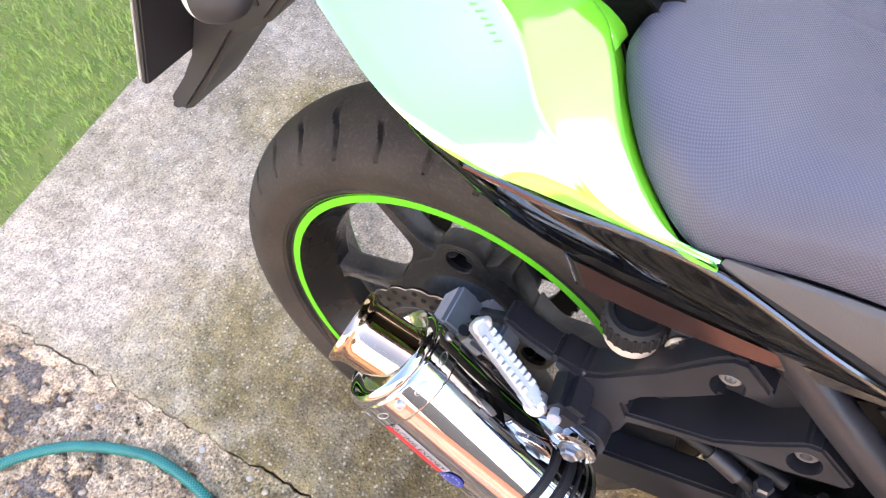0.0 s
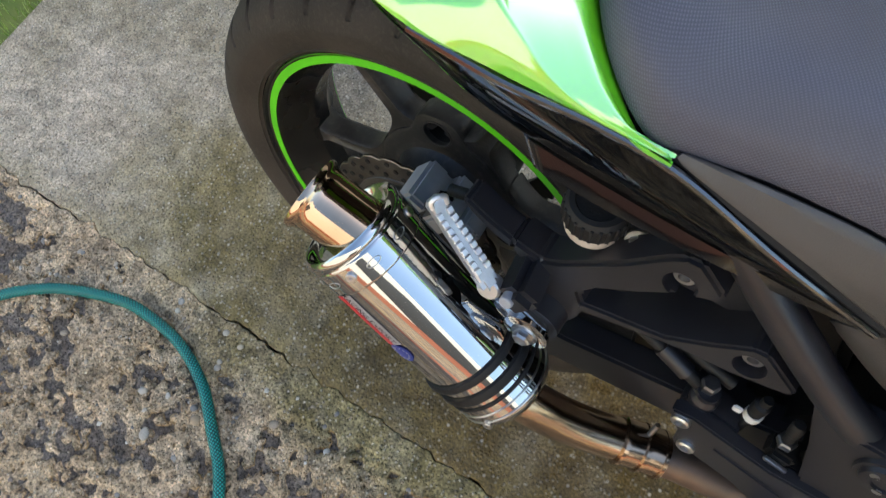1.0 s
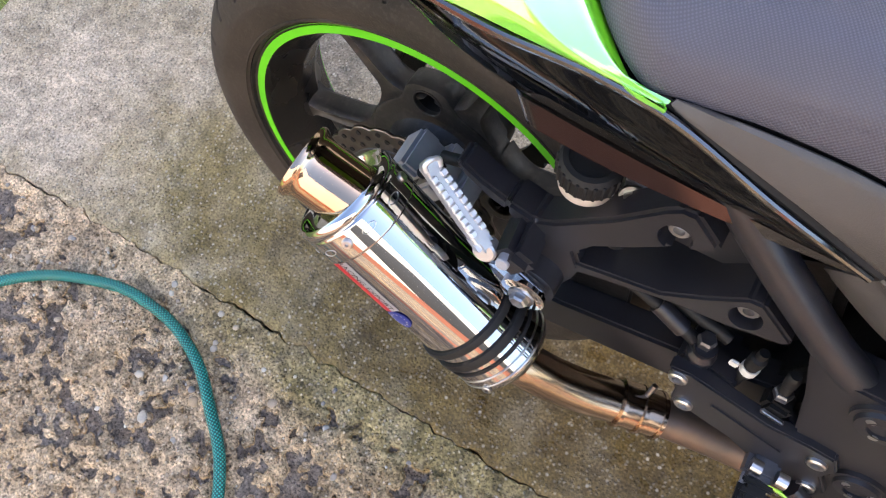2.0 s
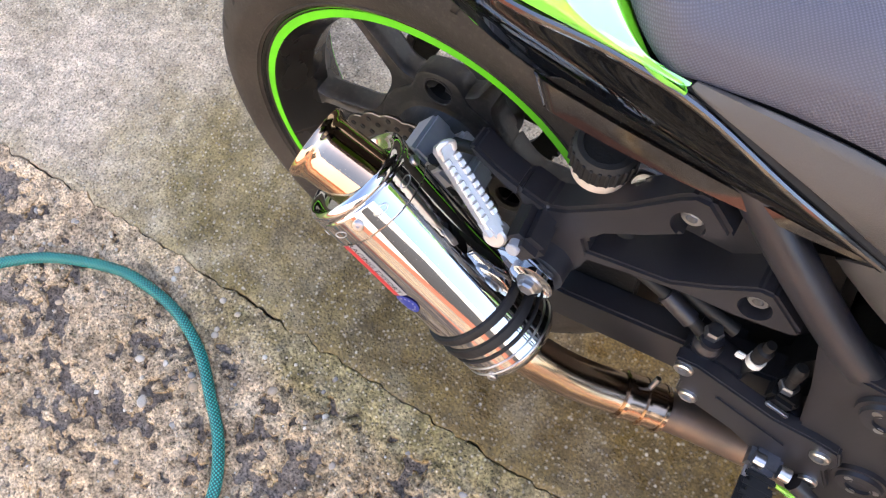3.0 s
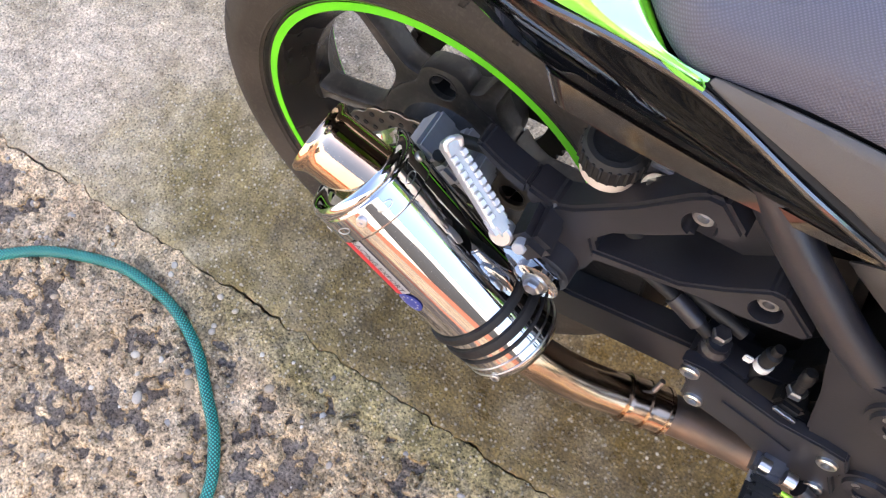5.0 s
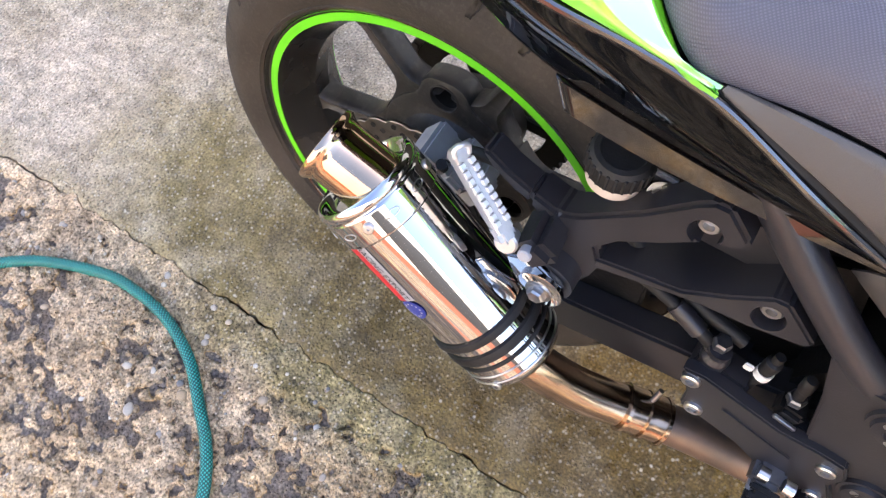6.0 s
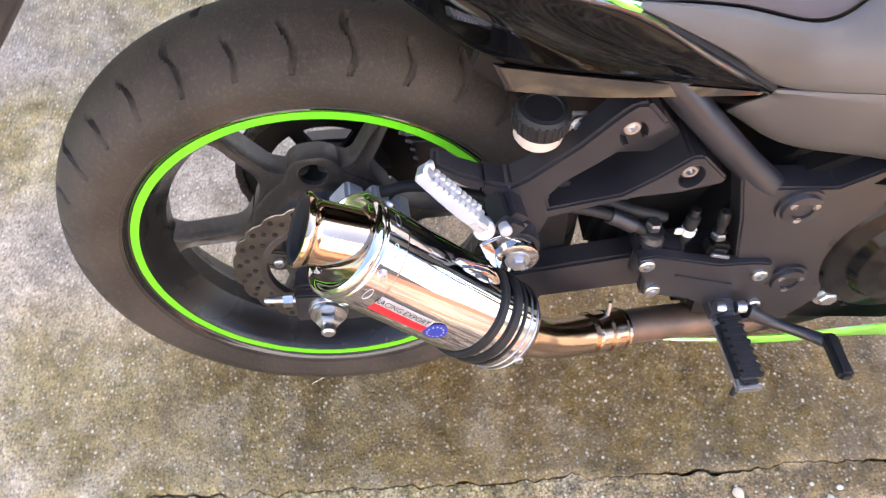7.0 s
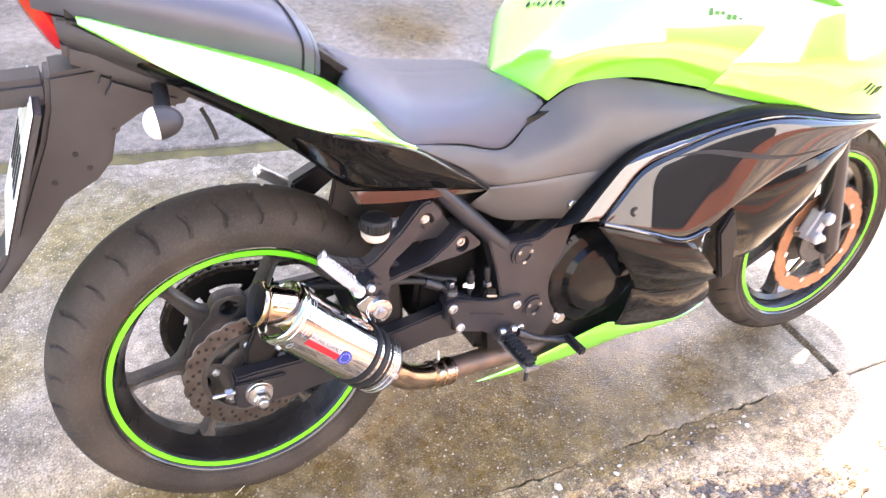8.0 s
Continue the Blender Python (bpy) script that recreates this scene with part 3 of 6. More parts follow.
def gravel():
    """Rounded stones set in the broken concrete."""
    rnd = random.Random(4)
    bm = bmesh.new()
    proto = bmesh.new()
    bmesh.ops.create_icosphere(proto, subdivisions=2, radius=1.0)
    vs = [v.co.copy() for v in proto.verts]
    fs = [[v.index for v in f.verts] for f in proto.faces]
    proto.free()
    verts, faces = [], []
    for k in range(900):
        x = rnd.uniform(-1.0, 1.3)
        y = crack_y(x) - 0.02 - rnd.random() ** 1.1 * 0.45
        r = min(0.0085, 0.0014 + rnd.expovariate(1 / 0.0016))
        zc = rough_height(x, y) + r * 0.15
        m = Matrix.LocRotScale((x, y, zc), Euler((rnd.uniform(-0.4, 0.4), rnd.uniform(-0.4, 0.4), rnd.uniform(0, 6.3))), (r * rnd.uniform(0.8, 1.4), r, r * rnd.uniform(0.45, 0.75)))
        b = len(verts)
        o = rnd.uniform(0, 50)
        verts += [m @ (v * (1 + 0.18 * noise.noise(v * 1.3 + Vector((o, 0, 0))))) for v in vs]
        faces += [[b + i for i in f] for f in fs]
    me = bpy.data.meshes.new("gravel")
    me.from_pydata(verts, [], faces)
    for p in me.polygons:
        p.use_smooth = True
    me.materials.append(M_PEBBLE)
    bm.free()
    return tagged(new("gravel", me), "small rounded stones set in the broken concrete", "gravel", kind="stuff")


def island_colours(m, *colours):
    """Gives every loose piece of a mesh one of the colours."""
    n, link = m.node_tree.nodes, m.node_tree.links.new
    geo = n.new("ShaderNodeNewGeometry")
    ramp = n.new("ShaderNodeValToRGB")
    el = ramp.color_ramp.elements
    while len(el) < len(colours):
        el.new(0.5)
    for i, c in enumerate(colours):
        el[i].position, el[i].color = i / (len(colours) - 1), (*c, 1)
    link(geo.outputs["Random Per Island"], ramp.inputs[0])
    b = n["Principled BSDF"]
    mx = n.new("ShaderNodeMixRGB")
    mx.inputs[0].default_value = 0.75
    old = b.inputs["Base Color"].links[0].from_socket
    link(old, mx.inputs[1])
    link(ramp.outputs[0], mx.inputs[2])
    link(mx.outputs[0], b.inputs["Base Color"])


island_colours(M_PEBBLE, (0.14, 0.12, 0.10), (0.44, 0.35, 0.25), (0.24, 0.16, 0.10), (0.68, 0.64, 0.56), (0.17, 0.16, 0.16), (0.48, 0.33, 0.17), (0.60, 0.55, 0.46), (0.20, 0.14, 0.11))
island_colours(M_GRASS, (0.14, 0.26, 0.03), (0.27, 0.41, 0.06), (0.36, 0.42, 0.12), (0.20, 0.34, 0.04), (0.44, 0.40, 0.20))
gravel()


def grass():
    rnd = random.Random(8)
    verts, faces = [], []
    for k in range(46000):
        x = -0.99 - rnd.random() ** 1.3 * 1.5
        y = rnd.uniform(-0.7, 1.9)
        if x > -1.03 - 0.05 * (1 + nz(y, 0.0, 5.0)) and rnd.random() < 0.6:
            continue
        h = rnd.uniform(0.008, 0.026)
        a = rnd.uniform(0, 6.283)
        w = rnd.uniform(0.0007, 0.0016)
        lx, ly = math.cos(a) * h * rnd.uniform(0.2, 0.9), math.sin(a) * h * rnd.uniform(0.2, 0.9)
        sx, sy = -math.sin(a) * w, math.cos(a) * w
        b = len(verts)
        z0 = -0.03
        verts += [(x - sx, y - sy, z0), (x + sx, y + sy, z0), (x + lx * 0.4 + sx * 0.8, y + ly * 0.4 + sy * 0.8, z0 + h * 0.65), (x + lx * 0.4 - sx * 0.8, y + ly * 0.4 - sy * 0.8, z0 + h * 0.65), (x + lx, y + ly, z0 + h)]
        faces += [(b, b + 1, b + 2, b + 3), (b + 3, b + 2, b + 4)]
    me = bpy.data.meshes.new("grass")
    me.from_pydata(verts, [], faces)
    me.materials.append(M_GRASS)
    tagged(new("grass", me), "short green lawn grass beside the concrete", "grass", kind="stuff")


grass()
sheet("ground_lawn", -9, -0.985, -4.6, 9, -0.03, 0.25, mat("lawn soil", (0.12, 0.17, 0.035), (0.17, 0.20, 0.05), 20, 0.95, bump=0.8, bscale=150), "lawn under the grass blades", 0.01)

# unseen house added across the drive, sunlit, which lights and is mirrored by the near side of the motorcycle
M_BOARD = mat("cream weatherboard paint", (0.74, 0.70, 0.62), (0.68, 0.64, 0.56), 2, 0.6, bump=0.2, bscale=30)
house = new("house")
tagged(house, "unseen cream weatherboard house added across the drive to bounce sunlight", "house")
house.location = (0, -6.5, 0)
part("wall", block((22, 0.25, 6.8), Matrix.Translation((0, 0, 3.36)), 0.01), M_BOARD, house)
# brick band added for the red reflections in the black panels
part("plinth", block((22, 0.10, 0.7), Matrix.Translation((0, 0.18, 0.31)), 0.01), M_BRICK, house, "red brick plinth added for red reflections")
# dark panel added on the unseen wall for a dark stripe in the muffler
M_DARK_PANEL = mat("dark panel paint", (0.020, 0.019, 0.018), (0.030, 0.027, 0.025), 6, 0.5, rvar=0.1)
dark_panel = part("mirror_panel", block((4.4, 0.06, 3.6), Matrix.Translation((6.2, 0.15, 1.78)), 0.01), M_DARK_PANEL, house, "dark panel added to be mirrored in the muffler")
for k in range(6):
    part("mirror_panel_strip", block((4.2, 0.02, 0.48), Matrix.Translation((6.2, 0.185, 0.40 + 0.56 * k)), 0.008), M_DARK_PANEL, dark_panel)
# unseen brick strip, laid only to be mirrored red in the panels
mirror_brick = sheet("ground_mirror_brick", -3, 6, -1.64, -1.42, -0.004, 0.1, M_BRICK, "unseen red brick strip added beside the drive to be mirrored", 0.002)

# unseen wall added beyond the paving to block the sun, its end open towards the front
tagged(mesh_ob("wall_sun_block", block((13.0, 0.25, 7.7), Matrix.Translation((-2.45, 3.7, 3.8)), 0.01), M_BOARD), "unseen plain pale wall added to shade the paving", "wall", kind="structure")


# ---- garden hose ----
def hose():
    pts = [(-0.55, -1.05), (-0.66, -0.80), (-0.697, -0.62), (-0.677, -0.515), (-0.652, -0.460), (-0.611, -0.411), (-0.545, -0.363), (-0.446, -0.327), (-0.380, -0.322), (-0.312, -0.332), (-0.243, -0.362), (-0.19, -0.405), (-0.15, -0.440), (-0.12, -0.476), (-0.10, -0.517), (-0.085, -0.60), (-0.10, -0.75), (-0.2, -1.0)]
    p3 = [(x, y, 0.004 + (0.002 if i % 3 else 0)) for i, (x, y) in enumerate(pts)]
    return tagged(mesh_ob("garden_hose", tube(p3, 0.0088, 14, 220), M_HOSE), "teal braided garden hose lying on broken concrete", "hose")


hose()


# ---- motorcycle (x forward, z up from the rear axle, right side at negative y) ----
LEAN = 10.16
# near-black colour that paints the shade inside a hole
M_RECESS_SHADE = mat("recess shade", (0.002, 0.002, 0.002), rough=0.9)
bike = new("motorcycle")
bike.matrix_world = pose(0, 0, 0.3032, -LEAN, 0, 0)
tagged(bike, "lime green and black sports motorcycle leaning on its stand", "motorcycle")


def tyre_mesh(outer, half, bead, seg=1080):
    """A tyre with bead, bulged sidewall, round crown and slanted tread grooves cut into the surface."""
    prof = spline([(bead - 0.002, half * 0.76), (bead + 0.010, half * 0.90), (bead + 0.032, half * 1.0), (outer - 0.040, half * 0.99), (outer - 0.022, half * 0.86), (outer - 0.009, half * 0.58), (outer - 0.002, half * 0.27), (outer, 0.0)], 34)
    prof = [(r, y) for r, y in prof] + [(r, -y) for r, y in prof[-2::-1]]
    rows = []
    pitch = 2 * math.pi / 33
    for i in range(seg):
        a = 2 * math.pi * i / seg
        row = []
        for r, y in prof:
            u = abs(y) / half
            side = 0.5 if y > 0 else 0.0
            dep = 0.0
            if r > outer - 0.034 and u > 0.12:
                bend = 0.15 * (u - 0.5) + 0.045 * math.sin(5.2 * u) + 0.16 * max(0.0, 0.55 - u) ** 1.2
                ph = ((a - bend) / pitch + side) % 1.0
                k = int(((a - bend) / pitch + side)) % 3
                lo = (0.42, 0.16, 0.30)[k]
                if lo < u < 0.95:
                    wdt = 0.050 + 0.03 * (1 - u)
                    q = abs(ph - 0.5)
                    if q < wdt:
                        dep = 0.0058 * min(1.0, (wdt - q) / 0.016)
            rr = r - dep
            row.append((rr * math.cos(a), y, rr * math.sin(a)))
        rows.append(row)
    bm = bmesh.new()
    grid(bm, rows, close=True)
    return bm


def turned(profile, seg=96):
    """Turns (radius, y) points round the wheel axis into a closed ring."""
    bm = bmesh.new()
    rows = [[(r * math.cos(2 * math.pi * i / seg), y, r * math.sin(2 * math.pi * i / seg)) for r, y in profile] for i in range(seg)]
    grid(bm, rows, close=True, close_v=True)
    return bm


def spoke_mesh(ang, r0, r1, w0, w1, y0, y1):
    """A cast spoke with a rounded flat front, flaring into the hub and into the rim."""
    bm = bmesh.new()
    rows = []
    for k in range(15):
        s = k / 14
        r = r0 + (r1 - r0) * s
        w = w0 + (w1 - w0) * s + 0.013 * max(0, (s - 0.82) / 0.18) ** 2 + 0.030 * max(0, (0.30 - s) / 0.30) ** 2
        ya, yb = y0 - 0.006 * s, y1
        g = 0.0035 * min(1.0, max(0.0, 6 * (s - 0.12)), max(0.0, 7 * (0.95 - s)))
        sec = [(-w, ya + 0.010), (-w + 0.0015, ya + 0.0025), (-w + 0.0035, ya), (-w + 0.0055, ya + g * 0.6), (0, ya + g), (w - 0.0055, ya + g * 0.6), (w - 0.0035, ya), (w - 0.0015, ya + 0.0025), (w, ya + 0.010), (w, yb - 0.005), (w - 0.004, yb), (-w + 0.004, yb), (-w, yb - 0.005)]
        ca, sa = math.cos(ang), math.sin(ang)
        rows.append([(r * ca - t * sa, y, r * sa + t * ca) for t, y in sec])
    grid(bm, rows, close_v=True)
    return bm


def hub_mesh(profile, holes, hole_at, hole_r, phase, seg=360):
    """A cast hub with a lobe round each of the round holes that pierce its face."""
    bm = bmesh.new()
    rows = []
    for i in range(seg):
        a = 2 * math.pi * i / seg
        off = min(abs((a - phase - 2 * math.pi * k / holes + math.pi) % (2 * math.pi) - math.pi) for k in range(holes))
        reach = 0.093 + 0.0245 * math.exp(-(off / radians(18.5)) ** 4)
        row = []
        for r, y in profile:
            q = r + (reach - 0.1145) * min(1.0, max(0.0, (r - 0.074) / 0.034))
            row.append((q * math.cos(a), y, q * math.sin(a)))
        rows.append(row)
    grid(bm, rows, close=True, close_v=True)
    cut = []
    for f in bm.faces:
        c = f.calc_center_median()
        if c.y > 0.01:
            continue
        for k in range(holes):
            a = phase + 2 * math.pi * k / holes
            if math.hypot(c.x - hole_at * math.cos(a), c.z - hole_at * math.sin(a)) < hole_r:
                cut.append(f)
                break
    bmesh.ops.delete(bm, geom=cut, context="FACES")
    return bm


def disc_mesh(r_out, r_in, y, th, waves, holes):
    """A petal brake disc, left undrilled."""
    bm = bmesh.new()
    seg = waves * 10
    rows = []
    for i in range(seg):
        a = 2 * math.pi * i / seg
        ro = r_out - 0.0035 * (0.5 + 0.5 * math.cos(a * waves)) ** 3
        ri = r_in
        rows.append([(r * math.cos(a), yy, r * math.sin(a)) for r, yy in ((ri, y - th), (ro - 0.001, y - th), (ro, y - th * 0.6), (ro, y + th * 0.6), (ro - 0.001, y + th), (ri, y + th))])
    grid(bm, rows, close=True, close_v=True)
    return bm


# drilled holes as flat black dots that paint the shade in them
def disc_holes(parent, r_list, count, y, r):
    first = None
    for i in range(count):
        for k, rr in enumerate(r_list):
            a = 2 * math.pi * (i + 0.33 * k) / count
            if first is None:
                first = part("disc_hole_shade", lathe([(-0.0006, r), (0.0004, r)], (0, 0, 0), (0, 1, 0), 10), M_RUBBER, parent)
                ob = first
            else:
                ob = new("disc_hole_shade", first.data)
                ob.parent = parent
            ob.location = (rr * math.cos(a), y, rr * math.sin(a))


def wheel(name, label, centre, outer, half, rim_r, rim_half, phase, rear):
    holder = new(name)
    holder.parent = bike
    holder.location = centre
    tagged(holder, label)
    part("tyre", tyre_mesh(outer, half, rim_r + 0.004), M_TYRE, holder, "worn black rubber tyre with slanted grooves", angle=50)
    for rr, yy in ((rim_r + 0.016, half * 0.915), (outer - 0.047, half * 0.985)):
        for sgn in (-1, 1):
            part("sidewall_ring", turned([(rr - 0.0016, sgn * yy), (rr - 0.0006, sgn * (yy + 0.0016)), (rr + 0.0006, sgn * (yy + 0.0016)), (rr + 0.0016, sgn * yy)], 160), M_TYRE, holder)
    for sgn in (-1, 1):
        part("rim_edge", turned([(rim_r + 0.0070, sgn * half * 0.838), (rim_r + 0.0085, sgn * half * 0.868), (rim_r + 0.0108, sgn * half * 0.892), (rim_r + 0.0122, sgn * half * 0.885), (rim_r + 0.0100, sgn * half * 0.84)], 160), M_BLACK, holder, "black glossy edge of the rim")
    lip = rim_r + 0.008
    part("rim", turned([(lip, -rim_half), (lip + 0.001, -rim_half - 0.003), (lip - 0.013, -rim_half - 0.004), (lip - 0.018, -rim_half + 0.002), (lip - 0.024, -rim_half + 0.020), (lip - 0.036, -0.012), (lip - 0.036, 0.012), (lip - 0.024, rim_half - 0.020), (lip - 0.018, rim_half - 0.002), (lip - 0.013, rim_half + 0.004), (lip + 0.001, rim_half + 0.003), (lip, rim_half), (lip - 0.012, rim_half - 0.01), (lip - 0.026, 0.0), (lip - 0.012, -rim_half + 0.01)], 160), M_RIM, holder)
    for s in (-1, 1):
        part("rim_stripe", turned([(lip - 0.0125, s * (rim_half + 0.0042)), (lip - 0.0125, s * (rim_half + 0.0050)), (lip - 0.0035, s * (rim_half + 0.0050)), (lip - 0.0035, s * (rim_half + 0.0042))], 160), M_STRIPE, holder, "bright green rim tape")
    for i in range(6):
        part("spoke", spoke_mesh(radians(phase + 60 * i), 0.084 if rear else 0.06, lip - 0.030, 0.0135, 0.0078, -0.0055, 0.024), M_HUB, holder)
    if rear:
        face = [(0.072 + 0.0021 * k, -0.0095 + 0.0010 * k / 18) for k in range(19)]
        part("hub", hub_mesh([(0.018, -0.05), (0.05, -0.05), (0.056, -0.046), (0.060, -0.022), (0.066, -0.012)] + face + [(0.1125, -0.0075), (0.1140, -0.003), (0.1145, 0.004), (0.1140, 0.018), (0.108, 0.024), (0.06, 0.03), (0.056, 0.075), (0.018, 0.075)], 3, 0.0915, 0.0172, radians(phase + 90)), M_HUB, holder)
        for i in range(3):
            a = radians(phase + 90 + 120 * i)
            at = (0.0915 * math.cos(a), -0.0090, 0.0915 * math.sin(a))
            part("hole_rim", lathe([(0.006, 0.0164), (0.0, 0.0164), (-0.0008, 0.0172), (-0.0006, 0.0188), (0.001, 0.0192)], at, (0, 1, 0), 32, cap=False), M_HUB, holder)
            # hole walls coloured near-black for the shade inside
            part("hole_wall", lathe([(0.0005, 0.0166), (0.024, 0.0166), (0.024, 0.0005)], at, (0, 1, 0), 28, cap=False), M_RECESS_SHADE, holder, "round hole in the hub face, painted black for shade")
    else:
        part("hub", turned([(0.018, -0.06), (0.04, -0.06), (0.045, -0.04), (0.062, -0.03), (0.082, -0.022), (0.082, 0.022), (0.04, 0.04), (0.018, 0.04)], 64), M_HUB, holder)
    return holder


rear = wheel("rear_wheel", "black six-spoke rear wheel with green rim tape", (0, 0, 0), 0.307, 0.066, 0.218, 0.049, 8.5, True)
disc = part("brake_disc", disc_mesh(0.110, 0.078, -0.072, 0.0022, 22, 0), M_DISC, rear, "drilled petal brake disc")
disc_holes(disc, (0.085, 0.094, 0.102), 22, -0.0745, 0.0032)
part("disc_carrier", turned([(0.02, -0.058), (0.046, -0.060), (0.050, -0.064), (0.050, -0.069), (0.046, -0.070), (0.02, -0.070)], 48), M_HUB, rear)
part("carrier_ring", turned([(0.070, -0.0665), (0.0715, -0.0745), (0.0790, -0.0755), (0.0800, -0.0735), (0.0785, -0.0665)], 72), M_HUB, rear)
for i in range(5):
    a = radians(20 + 72 * i)
    part("carrier_arm", block((0.034, 0.006, 0.024), Matrix.Translation((0.060 * math.cos(a), -0.0685, 0.060 * math.sin(a))) @ Euler((0, -a, 0)).to_matrix().to_4x4(), 0.0022), M_HUB, rear)
for i in range(5):
    a = radians(20 + 72 * i)
    part("disc_bolt", bolt((0.058 * math.cos(a), -0.074, 0.058 * math.sin(a)), (0, -1, 0), 0.0065, 0.005, False, 0.0035), M_BOLT, rear)
scuff = bmesh.new()
grid(scuff, [[(0.293 * math.cos(a) - o * math.sin(a), -0.0635, 0.293 * math.sin(a)) if k == 0 else (0.270 * math.cos(a + 0.05) - o * math.sin(a), -0.0665, 0.270 * math.sin(a + 0.05)) for o in (-0.0012, 0.0012)] for k, a in ((0, radians(-98)), (1, radians(-98)))])
part("scuff_mark", scuff, M_WHITE, rear, "thin white scratch on the sidewall")

front = wheel("front_wheel", "black front wheel with green rim tape", (1.415, 0, -0.013), 0.290, 0.056, 0.218, 0.040, 25, False)
M_DISC_F = mat("warm worn disc steel", (0.34, 0.165, 0.085), (0.25, 0.125, 0.07), 30, 0.42, metal=0.7, rvar=0.1)
part("brake_disc", disc_mesh(0.145, 0.108, -0.066, 0.0022, 24, 0), M_DISC_F, front, "rust tinted petal brake disc")
part("disc_carrier", turned([(0.03, -0.055), (0.05, -0.060), (0.062, -0.063), (0.062, -0.068), (0.045, -0.066), (0.03, -0.062)], 48), M_HUB, front)
for k in range(5):
    a = radians(72 * k + 15)
    part("disc_arm", block((0.062, 0.005, 0.016), Matrix.Translation((0.085 * math.cos(a), -0.066, 0.085 * math.sin(a))) @ Euler((0, -a, 0)).to_matrix().to_4x4(), 0.002), M_HUB, front)

# chain and sprocket on the far side
M_CHAIN = mat("oily chain steel", (0.10, 0.092, 0.085), (0.045, 0.042, 0.04), 60, 0.38, metal=0.8, rvar=0.1)
teeth = bmesh.new()
rows = []
for i in range(180):
    a = 2 * math.pi * i / 180
    ro = 0.110 + (0.005 if i % 4 < 2 else 0)
    rows.append([(r * math.cos(a), y, r * math.sin(a)) for r, y in ((0.080, 0.083), (ro, 0.083), (ro, 0.089), (0.080, 0.089))])
grid(teeth, rows, close=True, close_v=True)
sprocket = part("sprocket", teeth, M_ENGINE, rear, "black chain sprocket", smooth=False)
for i in range(6):
    a = math.pi / 3 * i
    part("sprocket_arm", block((0.05, 0.005, 0.02), Matrix.Translation((0.066 * math.cos(a), 0.086, 0.066 * math.sin(a))) @ Euler((0, -a, 0)).to_matrix().to_4x4(), 0.002), M_ENGINE, sprocket)
chain = bmesh.new()
path = [(0.115 * math.cos(a), 0.115 * math.sin(a)) for a in np.arange(radians(285), radians(80), -0.13)]
path += [(0.02 + 0.0158 * k, 0.113 - 0.0014 * k) for k in range(1, 29)]
path += [(0.02 + 0.0158 * k, -0.112 + 0.0045 * k) for k in range(1, 29)]
for k in range(len(path) - 1):
    (x, z), (x2, z2) = path[k], path[k + 1]
    if math.hypot(x2 - x, z2 - z) > 0.03:
        continue
    for yy in (0.079 + 0.002 * (k % 2), 0.093 - 0.002 * (k % 2)):
        block((0.020, 0.002, 0.011), aim(((x + x2) / 2, yy, (z + z2) / 2), (x2 - x, 0, z2 - z)), 0.0015, chain, 1)
    lathe([(0, 0.0045), (0.016, 0.0045)], (x, 0.078, z), (0, 1, 0), 8, chain)
part("chain", chain, M_CHAIN, bike, "dark oily drive chain", smooth=False)

# swingarm, axle and caliper
ARM = [(-0.036, 0.030), (-0.036, -0.030), (-0.02, -0.037), (0.06, -0.034), (0.20, -0.012), (0.335, 0.012), (0.48, 0.030), (0.48, 0.112), (0.36, 0.076), (0.315, 0.067), (0.21, 0.044), (0.1, 0.037), (0.0, 0.034)]
part("swingarm", plate(ARM, -0.122, -0.092, 0.0035), M_FRAME, bike, "satin black box section swingarm")
part("swingarm", plate(ARM, 0.105, 0.135, 0.006), M_FRAME, bike)
part("swingarm_bridge", block((0.05, 0.22, 0.07), Matrix.Translation((0.36, 0, 0.03)), 0.01), M_FRAME, bike)
part("axle_nut", bolt((0, -0.137, 0.0), (0, -1, 0), 0.0145, 0.016, True), M_BOLT, bike, "zinc plated axle nut")
part("axle_washer", bolt((0, -0.130, 0.0), (0, -1, 0), 0.022, 0.007), M_BOLT, bike)
part("axle_plate", plate([(-0.036, 0.024), (-0.036, -0.024), (0.046, -0.022), (0.052, 0.0), (0.046, 0.024)], -0.1305, -0.1215, 0.002), M_FRAME, bike, "satin black axle slot plate")
part("axle_tip", lathe([(0, 0.008), (0.026, 0.008), (0.028, 0.006)], (0, -0.137, 0), (0, -1, 0), 16), M_BOLT, bike)
part("chain_adjuster", lathe([(0, 0.004), (0.05, 0.004), (0.052, 0.003)], (-0.020, -0.117, 0.0), (-1, 0, 0), 12), M_BOLT, bike)
part("adjuster_nut", lathe([(0, 0.0085), (0.011, 0.0085)], (-0.040, -0.117, 0.0), (-1, 0, 0), 6), M_BOLT, bike, smooth=False)
CAL_X = (0.80, 0.05, -0.60)
cm = aim((0.054, -0.085, 0.104), CAL_X)
cal = part("brake_caliper", block((0.078, 0.034, 0.030), cm, 0.005), M_CAL, bike, "grey painted brake caliper")
for cx, cy, cz, sx, sy, sz in ((0.026, -0.096, 0.128, 0.025, 0.050, 0.034), (0.053, -0.089, 0.111, 0.024, 0.058, 0.034), (0.077, -0.088, 0.106, 0.019, 0.040, 0.030)):
    part("caliper_lobe", block((sx, sy, sz), aim((cx, cy, cz), CAL_X), 0.004), M_CAL, cal)
